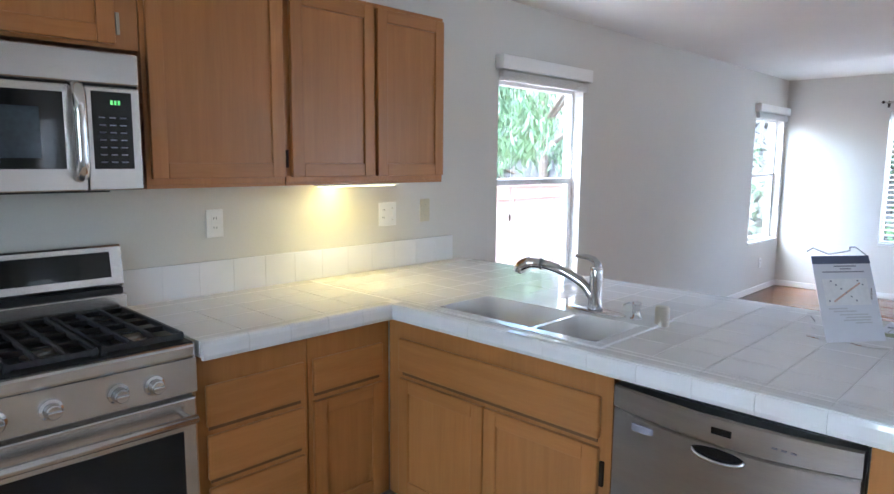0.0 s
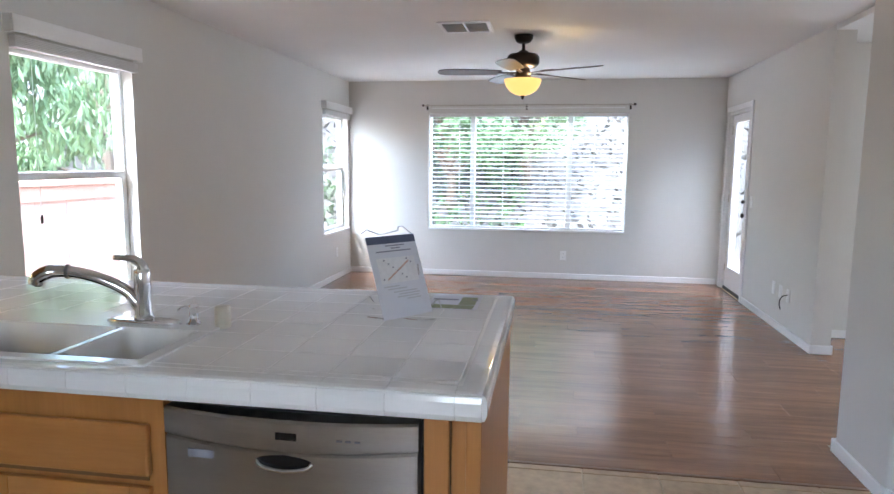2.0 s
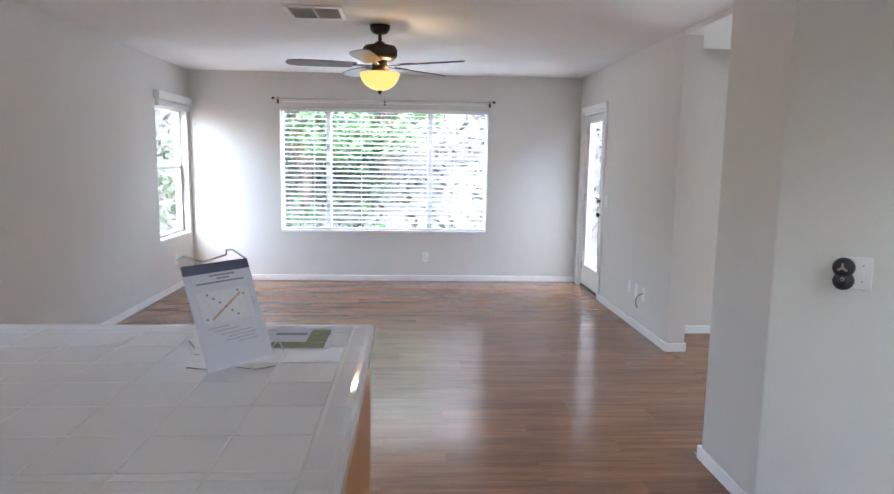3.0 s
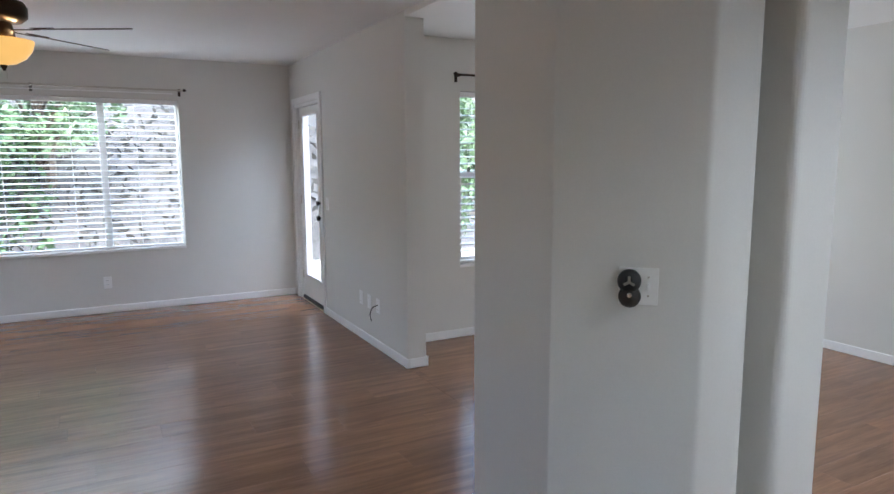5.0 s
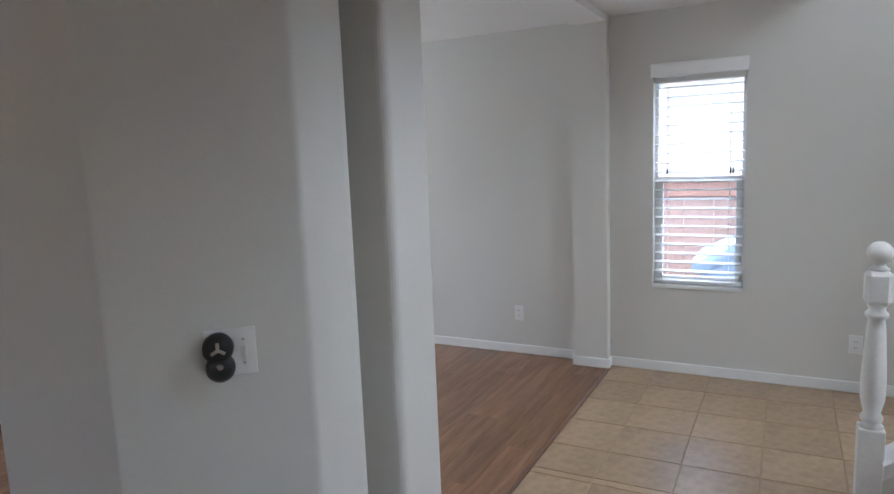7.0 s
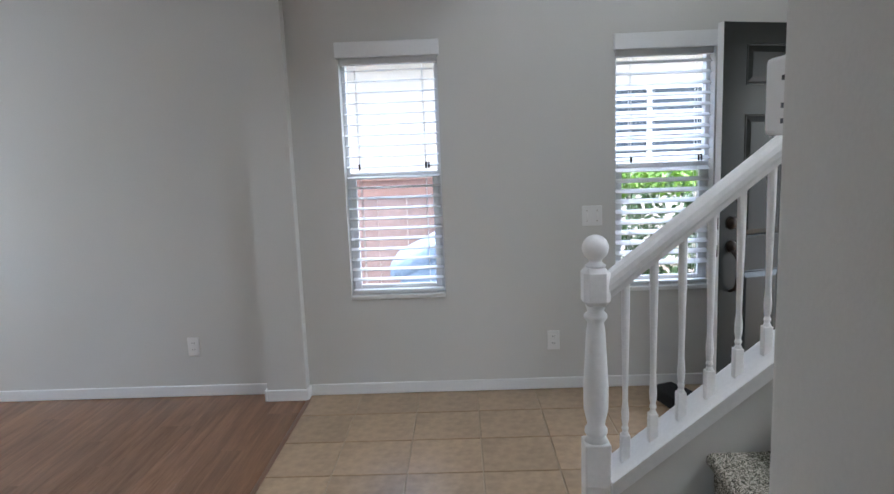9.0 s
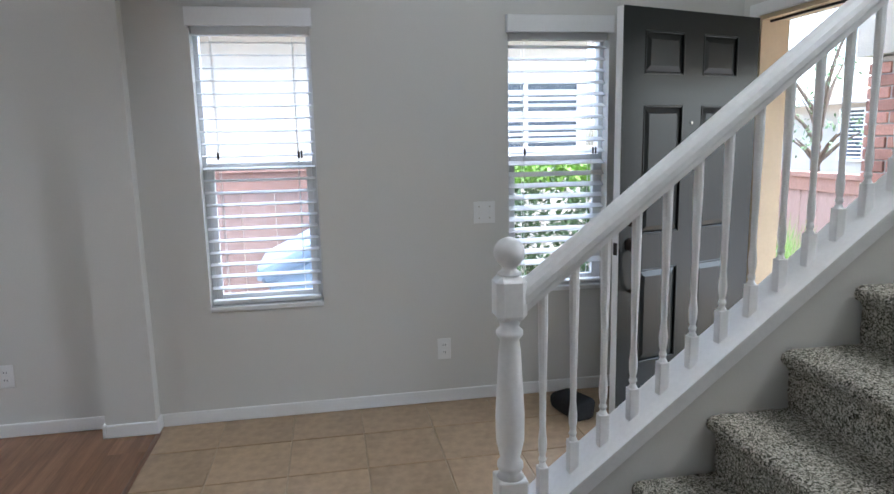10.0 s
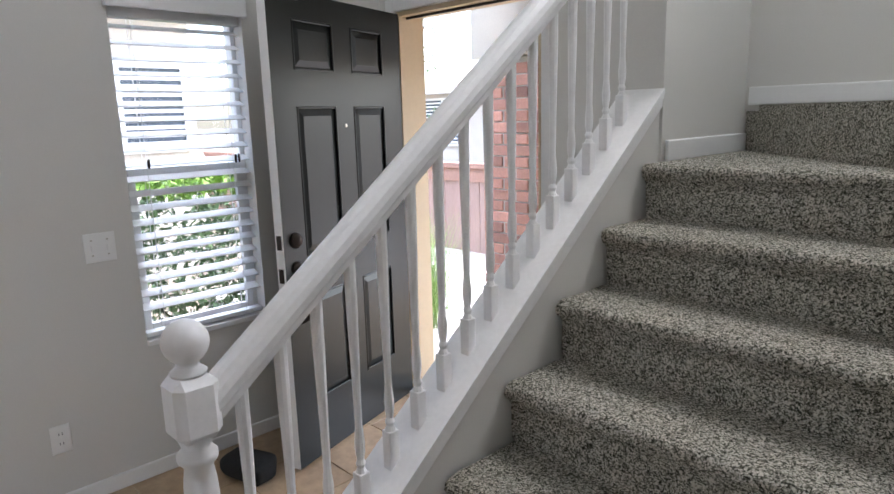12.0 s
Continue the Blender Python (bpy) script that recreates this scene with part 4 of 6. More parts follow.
def bowl(x0, y0, x1, y1, z0, z1, r=0.05):
    bm = bmesh.new()

    def ring(x0, y0, x1, y1, r, z):
        pts = []
        for cx, cy, a0 in ((x1 - r, y1 - r, 0), (x0 + r, y1 - r, 90), (x0 + r, y0 + r, 180), (x1 - r, y0 + r, 270)):
            for k in range(5):
                a = radians(a0 + 22.5 * k)
                pts.append(bm.verts.new((cx + r * math.cos(a), cy + r * math.sin(a), z)))
        return pts

    rows = [ring(x0 - 0.008, y0 - 0.008, x1 + 0.008, y1 + 0.008, r, z1), ring(x0, y0, x1, y1, r, z1 - 0.008), ring(x0 + 0.012, y0 + 0.012, x1 - 0.012, y1 - 0.012, r, z0 + 0.03),
            ring(x0 + 0.04, y0 + 0.04, x1 - 0.04, y1 - 0.04, r * 0.8, z0), ring(x0 + 0.02, y0 + 0.02, x1 - 0.02, y1 - 0.02, r, z0 - 0.006), ring(x0 - 0.008, y0 - 0.008, x1 + 0.008, y1 + 0.008, r, z1 - 0.012)]
    for a, b in zip(rows, rows[1:]):
        for k in range(20):
            bm.faces.new((a[k], a[(k + 1) % 20], b[(k + 1) % 20], b[k]))
    bm.faces.new(rows[3])
    bmesh.ops.recalc_face_normals(bm, faces=bm.faces[:])
    return bm


BL, BR = (-1.435, 1.305, -1.005, 1.590), (-0.975, 1.305, -0.750, 1.590)
part("bowl", bowl(*BL, 0.73, 0.917), PORC, c, smooth=True)
part("bowl", bowl(*BR, 0.73, 0.917), PORC, c, smooth=True)
rim = bmesh.new()
for r in ((SK[0] - 0.012, SK[1] - 0.012, SK[2] + 0.012, BL[1] - 0.004), (SK[0] - 0.012, BL[3] + 0.004, SK[2] + 0.012, SK[3] + 0.012),
          (SK[0] - 0.012, BL[1] - 0.004, BL[0] - 0.004, BL[3] + 0.004), (BL[2] + 0.004, BL[1] - 0.004, BR[0] - 0.004, BL[3] + 0.004), (BR[2] + 0.004, BL[1] - 0.004, SK[2] + 0.012, BL[3] + 0.004)):
    box(*r[:2], 0.908, *r[2:], 0.9175, 0.003, rim)
part("rim", rim, PORC, c)
for x in (-1.22, -0.862):
    part("drain", lathe([(0.04, 0), (0.04, 0.003), (0.02, 0.001)], 16, (x, 1.45, 0.7305)), CHROME, c)
FXC, FYC = -0.965, 1.655
c = thing("kitchen_faucet", (FXC, FYC, 0.918), "chrome pull-out kitchen faucet with a lever on top", "faucet")
part("base_plate", moved(lathe([(1, 0), (1, 0.006), (0.93, 0.011), (0.5, 0.012)], 32), pose(FXC, FYC, 0.9175) @ Matrix.Diagonal((0.128, 0.033, 1, 1))), CHROME, c, smooth=True)
part("body", lathe([(0.030, 0), (0.027, 0.02), (0.0245, 0.06), (0.0255, 0.11), (0.025, 0.150), (0.022, 0.160)], 24, (FXC, FYC, 0.928)), CHROME, c, smooth=True)
sp = arc([(FXC - 0.004, FYC - 0.002, 0.965), (FXC - 0.045, FYC - 0.016, 1.020), (FXC - 0.12, FYC - 0.040, 1.062), (FXC - 0.19, FYC - 0.060, 1.082), (FXC - 0.235, FYC - 0.074, 1.084)])
part("spout", tube(sp, [0.022] * 4 + [0.019] * (len(sp) - 4), 14), CHROME, c, smooth=True)
sh = arc([(FXC - 0.20, FYC - 0.063, 1.084), (FXC - 0.25, FYC - 0.078, 1.084), (FXC - 0.285, FYC - 0.090, 1.066), (FXC - 0.292, FYC - 0.092, 1.045)])
part("spray_head", tube(sh, [0.0205] * 6 + [0.0245] * (len(sh) - 6), 14), CHROME, c, smooth=True)
part("collar", tube([sh[0], sh[1]], 0.0225, 14), DSTEEL, c)
lv = arc([(FXC + 0.004, FYC, 1.080), (FXC - 0.002, FYC, 1.104), (FXC - 0.028, FYC - 0.008, 1.122), (FXC - 0.078, FYC - 0.024, 1.126)])
part("lever", tube(lv, [0.019 - 0.0006 * k for k in range(len(lv))], 12), CHROME, c, smooth=True)
c = thing("soap_dispenser", (-0.800, 1.662, 0.918), "small chrome soap pump on the sink deck", "soap dispenser")
part("base", lathe([(0.022, 0), (0.022, 0.006), (0.015, 0.010), (0.014, 0.050), (0.017, 0.052), (0.017, 0.062), (0.006, 0.066)], 18, (-0.800, 1.662, 0.9175)), CHROME, c, smooth=True)
part("nozzle", tube(arc([(-0.800, 1.662, 0.972), (-0.825, 1.654, 0.974), (-0.845, 1.648, 0.962)]), 0.005, 8), CHROME, c)
c = thing("air_gap_cap", (-0.705, 1.668, 0.918), "brushed nickel air gap cap beside the faucet", "faucet part")
part("cap", lathe([(0.025, 0), (0.025, 0.058), (0.022, 0.068), (0.012, 0.07)], 20, (-0.705, 1.668, 0.9117)), NICKEL, c, smooth=False)

# brochure stand and flyer
c = thing("brochure_stand", (-0.185, 1.92, 0.912), "clear stand holding a printed house flyer", "brochure stand")
M = pose(-0.165, 1.91, 0.916, -22, 0, 52)
d = part("sheet", moved(box(-0.105, -0.001, 0.0, 0.105, 0.001, 0.280), M), PAPER, c, "white flyer with a dark banner and a small map")
part("banner", moved(box(-0.104, -0.0022, 0.255, 0.104, -0.001, 0.282), M), NAVY, d)
for k, (x0, x1, z) in enumerate(((-0.03, 0.05, 0.245), (-0.01, 0.03, 0.236), (-0.075, 0.075, 0.226), (-0.04, 0.06, 0.085), (-0.02, 0.07, 0.076), (-0.03, 0.065, 0.067), (0.01, 0.07, 0.058), (-0.075, -0.01, 0.105), (-0.06, 0.02, 0.096))):
    part("print_line", moved(box(x0, -0.0022, z, x1, -0.001, z + 0.004), M), INK if k < 3 else PALEINK, d)
part("map", moved(box(-0.08, -0.0018, 0.118, 0.08, -0.001, 0.205), M), material("map print", (0.70, 0.69, 0.72), 0.7, var=0.1, bump=0), d)
part("map_road", moved(moved(box(-0.06, -0.0024, -0.003, 0.06, -0.0018, 0.003), pose(0, 0, 0.16, 0, -30, 0)), M), REDINK, d)
for k in range(9):
    part("map_mark", moved(box(-0.07 + 0.016 * k, -0.0026, 0.13 + 0.013 * ((k * 5) % 6), -0.064 + 0.016 * k, -0.0018, 0.135 + 0.013 * ((k * 5) % 6)), M), INK, d)
part("easel", moved(tube([(-0.11, 0.006, 0.30), (-0.075, 0.02, 0.315), (-0.03, 0.01, 0.29), (0.05, 0.01, 0.302), (0.055, 0.012, 0.315), (0.075, 0.012, 0.315), (0.105, 0.006, 0.283)], 0.0025, 8), M), CHROME, c)
for s in (-1, 1):
    part("wire_foot", tube(arc([(-0.185 + s * 0.10, 1.90, 0.96), (-0.185 + s * 0.118, 1.91, 0.975), (-0.185 + s * 0.125, 1.95, 0.93), (-0.185 + s * 0.118, 1.99, 0.9145)]), 0.0022, 8), CHROME, c)
part("ledge", tube(arc([(-0.30, 1.875, 0.9145), (-0.24, 1.862, 0.9145), (-0.185, 1.88, 0.9145), (-0.12, 1.866, 0.9145), (-0.075, 1.89, 0.9145)]), 0.0022, 8), CHROME, c)
part("back_leg", tube([(-0.155, 1.995, 1.08), (-0.150, 2.05, 0.9145)], 0.0025, 8), CHROME, c)
c = thing("flyer", (-0.03, 2.2, 0.912), "glossy flyer with olive photos lying on the counter", "flyer")
d = part("sheet", box(-0.145, 2.05, 0.9128, 0.045, 2.305, 0.9138), PAPER, c)
for r, m in (((-0.13, 2.06, 0.03, 2.12), OLIVE), ((-0.03, 2.125, 0.03, 2.26), OLIVE), ((-0.135, 2.20, -0.04, 2.222), INK), ((0.012, 2.20, 0.034, 2.222), INK)):
    part("photo", box(r[0], r[1], 0.9138, r[2], r[3], 0.9143), m, d)

# ---------------------------------------------------------------- family room
c = thing("ceiling_fan", (0.04, 5.2, H), "dark bronze five-blade ceiling fan with a lit amber bowl", "ceiling fan")
fx, fy = 0.04, 5.2
part("canopy", lathe([(0.030, 2.375), (0.055, 2.385), (0.072, 2.41), (0.076, 2.439)], 28, (fx, fy, 0)), BRONZE, c, smooth=True)
part("down_rod", lathe([(0.013, 2.30), (0.013, 2.38)], 12, (fx, fy, 0)), BRONZE, c)
part("motor", lathe([(0.05, 2.185), (0.10, 2.19), (0.128, 2.215), (0.130, 2.265), (0.115, 2.29), (0.045, 2.305), (0.03, 2.322)], 32, (fx, fy, 0)), BRONZE, c, smooth=True)
part("switch_housing", lathe([(0.05, 2.10), (0.065, 2.115), (0.06, 2.15), (0.05, 2.185)], 24, (fx, fy, 0)), BRONZE, c, smooth=True)
for k in range(5):
    M = pose(fx, fy, 2.15, 0, 0, -100 + 72 * k)
    b = bmesh.new()
    prof = [(0.20, 0.052), (0.30, 0.062), (0.48, 0.070), (0.62, 0.066), (0.67, 0.045), (0.685, 0.0)]
    lo = [(x, y) for x, y in prof] + [(x, -y) for x, y in prof[-2::-1]]
    b = moved(prism(lo, -0.003, 0.003), M @ pose(0, 0, 0, 11, 0, 0))
    bl = part("blade", b, BLADE, c)
    ir = box(0.055, -0.014, -0.006, 0.20, 0.014, 0.0, 0.002)
    box(0.17, -0.035, 0.003, 0.26, 0.035, 0.008, 0.002, ir)
    part("blade_iron", moved(ir, M @ pose(0, 0, 0, 11, 0, 0)), BRONZE, bl)
part("light_bowl", lathe([(0.012, 1.968), (0.06, 1.978), (0.105, 2.005), (0.135, 2.045), (0.148, 2.085), (0.148, 2.096), (0.10, 2.098)], 32, (fx, fy, 0)), AMBER, c, smooth=True, label="glowing amber glass bowl")
part("finial", lathe([(0.004, 1.938), (0.012, 1.952), (0.018, 1.968), (0.008, 1.972)], 14, (fx, fy, 0)), BRONZE, c, smooth=True)
part("pull_chain", tube([(fx + 0.01, fy, 1.95), (fx + 0.01, fy, 1.90)], 0.0012, 6), NICKEL, c)
lamp = new("fan_lamp", bpy.data.lights.new("fan_lamp", "POINT"))
lamp.data.energy, lamp.data.color, lamp.data.shadow_soft_size = 1.0, (1.0, 0.72, 0.40), 0.05
lamp.location = (fx + 0.05, fy - 0.02, 2.135)

c = thing("ceiling_vent", (-0.37, 4.81, H), "white louvred ceiling air vent", "vent")
part("backing", box(-0.545, 4.64, H - 0.002, -0.20, 4.98, H), BLACK, c)
f = bmesh.new()
for r in ((-0.565, 4.62, -0.18, 4.65), (-0.565, 4.97, -0.18, 5.0), (-0.565, 4.65, -0.535, 4.97), (-0.21, 4.65, -0.18, 4.97), (-0.38, 4.65, -0.365, 4.97)):
    box(r[0], r[1], H - 0.012, r[2], r[3], H - 0.002, 0.002, f)
part("frame", f, TRIM, c)
for x0, x1, tl in ((-0.535, -0.38, 24), (-0.365, -0.21, 24)):
    for k in range(11):
        part("slat", moved(box(x0, -0.011, -0.001, x1, 0.011, 0.001), pose(0, 4.665 + 0.029 * k, H - 0.009, tl, 0, 0)), TRIM, c)

# glazed patio door
c = thing("door_1", (XF, 7.38, 0.0), "white glazed patio door, closed, with dark knob and deadbolt", "door", kind="structure")
b = bmesh.new()
a0, a1 = GD[0], GD[1]
for r in ((a0 - 0.065, a0 - 0.002, 0.0, GD[3] + 0.065), (a1 + 0.002, a1 + 0.065, 0.0, GD[3] + 0.065), (a0 - 0.002, a1 + 0.002, GD[3] + 0.002, GD[3] + 0.065)):
    slab_at(E_, XF, *r, -0.016, 0.0, 0.005, b)
part("casing", b, TRIM, c)
b = bmesh.new()
for r in ((a0, a0 + 0.03, 0.0, GD[3]), (a1 - 0.03, a1, 0.0, GD[3]), (a0 + 0.03, a1 - 0.03, GD[3] - 0.03, GD[3])):
    slab_at(E_, XF, *r, 0.0, 0.13, 0.0, b)
part("jamb", b, TRIM, c)
b = bmesh.new()
l0, l1 = a0 + 0.032, a1 - 0.032
g0, g1, gz0, gz1 = l0 + 0.17, l1 - 0.13, 0.27, 1.90
for r in ((l0, g0, 0.03, GD[3] - 0.033), (g1, l1, 0.03, GD[3] - 0.033), (g0, g1, 0.03, gz0), (g0, g1, gz1, GD[3] - 0.033)):
    slab_at(E_, XF, *r, 0.035, 0.078, 0.0, b)
lf = part("leaf", b, DOORW, c)
b = bmesh.new()
for r in ((g0 - 0.02, g0, gz0 - 0.02, gz1 + 0.02), (g1, g1 + 0.02, gz0 - 0.02, gz1 + 0.02), (g0, g1, gz0 - 0.02, gz0), (g0, g1, gz1, gz1 + 0.02)):
    slab_at(E_, XF, *r, 0.028, 0.036, 0.003, b)
part("glass_bead", b, DOORW, lf)
p = part("pane", slab_at(E_, XF, g0, g1, gz0, gz1, 0.052, 0.058), GLASS, lf)
p.visible_shadow = False
part("threshold", slab_at(E_, XF, l0, l1, -0.002, 0.03, 0.02, 0.12, 0.003), BLACK, c, "dark threshold")
for z, r in ((0.905, 0.028), (1.05, 0.024)):
    part("knob", moved(lathe([(r * 0.9, 0), (r * 0.9, 0.006), (0.010, 0.010), (0.010, 0.03), (r * 0.85, 0.036), (r, 0.05), (r * 0.6, 0.062)], 18), pose(XF + 0.035, l0 + 0.055, z, 0, -90, 0)), BRONZE, lf, smooth=True)
for z in (0.25, 1.05, 1.82):
    part("hinge", slab_at(E_, XF, l1 - 0.006, l1 + 0.02, z - 0.045, z + 0.045, 0.026, 0.034, 0.003), NICKEL, c)

# ---------------------------------------------------------------- hall
c = wall_plate("wall_outlet", N_, 0.0, 0.0, 0.0, 0.122, 0.120, "white double outlet plate on an angled wall", "os")
c.matrix_basis = pose(1.931, 2.504, 1.07, 0, 0, -45)
d = thing("plug_in_device", (0, 0, 0), "black rounded plug-in air freshener with a silver three-spoked front", "plug-in device")
b = moved(lathe([(0.032, 0), (0.037, 0.012), (0.036, 0.034), (0.026, 0.044)], 24), pose(-0.028, -0.008, 0.020, 90, 0, 0))
join(b, moved(lathe([(0.030, 0), (0.035, 0.010), (0.034, 0.030), (0.022, 0.042)], 24), pose(-0.026, -0.008, -0.030, 90, 0, 0)))
part("shell", b, BLACK, d, smooth=True)
for a in (90, 210, 330):
    part("spoke", moved(box(0.0, -0.0535, -0.0045, 0.019, -0.049, 0.0045, 0.002), pose(-0.028, 0, 0.020) @ pose(0, 0, 0, 0, -a, 0)), NICKEL, d)
part("button", moved(lathe([(0.008, 0), (0.008, 0.004), (0.004, 0.006)], 14), pose(-0.026, -0.047, -0.022, 90, 0, 0)), CHROME, d)
d.matrix_basis = c.matrix_basis.copy()

c = thing("door_chime", (2.306, 0.98, 1.448), "small off-white door chime box on the wall end", "door chime")
part("cover", box(2.306, 0.925, 1.448, 2.368, 1.046, 1.542, 0.006), PLATE, c)
for z in (1.462, 1.480, 1.512):
    part("slot", box(2.313, 1.0455, z, 2.322, 1.0470, z + 0.006), BLACK, c)

# ---------------------------------------------------------------- entry: stairs and balustrade
SX0, SX1 = 2.292, 3.655
RISE, GO, Y1N = 0.19, 0.2425, 0.855


def nose_y(k):
    return Y1N - GO * (k - 1)


prof = []
for k in range(1, 8):
    z0, z1, y = RISE * (k - 1), RISE * k, nose_y(k)
    if k == 1:
        prof += [(y - 0.028, 0.0)]
    prof += [(y - 0.030, z0 + 0.02), (y - 0.028, z1 - 0.07), (y - 0.018, z1 - 0.052), (y - 0.004, z1 - 0.044), (y + 0.004, z1 - 0.028), (y + 0.001, z1 - 0.011), (y - 0.012, z1 - 0.002), (y - 0.03, z1)]
    prof += [((y - 0.036 - GO + 0.0), z1)] if k < 7 else [(-1.448, z1)]
fine = []
for (ya, za), (yb, zb) in zip(prof, prof[1:]):
    n = max(1, int(math.hypot(yb - ya, zb - za) / 0.011))
    fine += [(ya + (yb - ya) * i / n, za + (zb - za) * i / n) for i in range(n)]
fine.append(prof[-1])
nx = 110
gx = np.linspace(SX0, SX1 - 0.001, nx)
verts, faces = [], []
for i, (y, z) in enumerate(fine):
    ya, za = fine[max(0, i - 1)]
    yb, zb = fine[min(len(fine) - 1, i + 1)]
    ny, nz = zb - za, -(yb - ya)
    ln = math.hypot(ny, nz) or 1
    ny, nz = ny / ln, nz / ln
    for x in gx:
        q = 0.0035 * noise.noise(Vector((x, y, z)) * 70) + 0.003 * noise.noise(Vector((x, y, z)) * 25)
        verts.append((x, y + ny * q, z + nz * q))
for i in range(len(fine) - 1):
    for j in range(nx - 1):
        a = i * nx + j
        faces.append((a, a + 1, a + nx + 1, a + nx))
me = bpy.data.meshes.new("carpet")
me.from_pydata(verts, [], faces)
me.materials.append(CARPET)
for p in me.polygons:
    p.use_smooth = True
st = thing("staircase", (2.97, 0.2, 0.0), "carpeted staircase with mixed grey pile and rounded step noses", "stairs", kind="structure")
ob = new("carpet", me)
ob.parent, ob.matrix_parent_inverse = st, st.matrix_basis.inverted()
bm = bmesh.new()
for k in range(1, 8):
    box(SX0, nose_y(k) - 0.045, RISE * (k - 1), SX1 - 0.001, -1.45, RISE * k - 0.012, 0, bm)
part("step_core", bm, TRIM, st)
# winder step over the landing, turned by 45 degrees
wy = -1.449
wd = prism([(SX1 - 0.004, wy), (2.79, wy + 0.862), (SX0, wy + 0.862), (SX0, wy)], RISE * 7 - 0.004, RISE * 8)
bmesh.ops.bevel(wd, geom=[e for e in wd.edges if all(v.co.z > RISE * 8 - 0.001 for v in e.verts)], offset=0.025, segments=4, affect="EDGES")
part("winder_step", wd, CARPET, st)
part("baseboard", box(SX1 - 0.014, wy, RISE * 7, SX1, YC - 0.02, RISE * 7 + 0.075, 0.005), TRIM, kind="structure")
part("baseboard", box(SX0, wy, RISE * 8, SX1 - 0.014, wy + 0.014, RISE * 8 + 0.075, 0.005), TRIM, kind="structure")

CX0, CX1 = 3.657, 3.815


def curb(y):
    return 0.305 + 0.783 * (0.90 - y)


def along(y0, y1, x0, x1, lo, hi):
    """A slanting bar beside the stairs from y0 down to y1, between two heights over the curb line."""
    bm = bmesh.new()
    v = [bm.verts.new((x, y, curb(y) + h)) for y in (y0, y1) for x, h in ((x0, lo), (x1, lo), (x1, hi), (x0, hi))]
    for f in ((0, 1, 2, 3), (7, 6, 5, 4), (0, 4, 5, 1), (1, 5, 6, 2), (2, 6, 7, 3), (3, 7, 4, 0)):
        bm.faces.new([v[i] for i in f])
    bmesh.ops.recalc_face_normals(bm, faces=bm.faces[:])
    return bm


kw = bmesh.new()
a = [kw.verts.new((x, y, z)) for x in (CX0 + 0.012, CX1 - 0.012) for y, z in ((0.935, 0.0), (0.935, curb(0.935) - 0.02), (YC, curb(YC) - 0.02), (YC, 0.0))]
for f in ((0, 1, 2, 3), (7, 6, 5, 4), (0, 4, 5, 1), (1, 5, 6, 2), (2, 6, 7, 3), (3, 7, 4, 0)):
    kw.faces.new([a[i] for i in f])
bmesh.ops.recalc_face_normals(kw, faces=kw.faces[:])
part("wall_stair_curb", kw, WALL, kind="structure")
bal = thing("balustrade", (3.735, 0.1, 0.0), "white painted stair balustrade with turned balusters and ball-top newel", "balustrade")
part("cap_board", along(0.935, YC, CX0 - 0.006, CX1 + 0.006, -0.02, 0.0), RAILW, bal)
part("moulding", along(0.935, YC, CX0 + 0.001, CX0 + 0.0118, -0.062, -0.022), RAILW, bal)
part("moulding", along(0.935, YC, CX0 - 0.003, CX0 + 0.0118, -0.034, -0.0215), RAILW, bal)
part("moulding", along(0.935, YC, CX1 - 0.0118, CX1 - 0.001, -0.062, -0.022), RAILW, bal)


def rail(y):
    return 0.968 + 0.783 * (0.93 - y)


ry0, ry1 = 0.945, YC
prof = [(-0.020, -0.050), (-0.024, -0.030), (-0.034, -0.018), (-0.037, 0.004), (-0.033, 0.024), (-0.022, 0.040), (-0.010, 0.047), (0.0, 0.049), (0.010, 0.047), (0.022, 0.040), (0.033, 0.024), (0.037, 0.004), (0.034, -0.018), (0.024, -0.030), (0.020, -0.050)]
bm = bmesh.new()
r0 = [bm.verts.new((3.735 + x, ry0, rail(ry0) + z)) for x, z in prof]
r1 = [bm.verts.new((3.735 + x, ry1, rail(ry1) + z)) for x, z in prof]
for k in range(len(prof)):
    j = (k + 1) % len(prof)
    bm.faces.new((r0[k], r0[j], r1[j], r1[k]))
bm.faces.new(r0[::-1])
bm.faces.new(r1)
bmesh.ops.recalc_face_normals(bm, faces=bm.faces[:])
part("handrail", bm, RAILW, bal, smooth=False)
for i in range(16):
    y = 0.872 - 0.0975 * i
    zb, zt = curb(y) - 0.012, rail(y) - 0.04
    b = box(3.719, y - 0.016, zb - 0.01, 3.751, y + 0.016, zb + 0.105, 0.003)
    ht = zt - zb
    join(b, lathe([(0.015, 0.105), (0.009, 0.118), (0.013, 0.128), (0.009, 0.140), (0.0125, 0.160), (0.0135, 0.185), (0.0095, 0.23), (0.0105, ht * 0.5), (0.0145, ht - 0.12), (0.0150, ht)], 10, (3.735, y, zb)))
    part("baluster", b, RAILW, bal)
nxp, nyp = 3.735, 0.975
nw = part("newel", box(nxp - 0.046, nyp - 0.046, 0.0, nxp + 0.046, nyp + 0.046, 0.40, 0.006), RAILW, bal)
part("newel_shaft", lathe([(0.042, 0.40), (0.030, 0.415), (0.040, 0.432), (0.040, 0.445), (0.030, 0.46), (0.043, 0.52), (0.044, 0.60), (0.033, 0.80), (0.028, 0.835), (0.040, 0.85), (0.040, 0.862), (0.028, 0.875), (0.036, 0.90)], 24, (nxp, nyp, 0)), RAILW, nw, smooth=True)
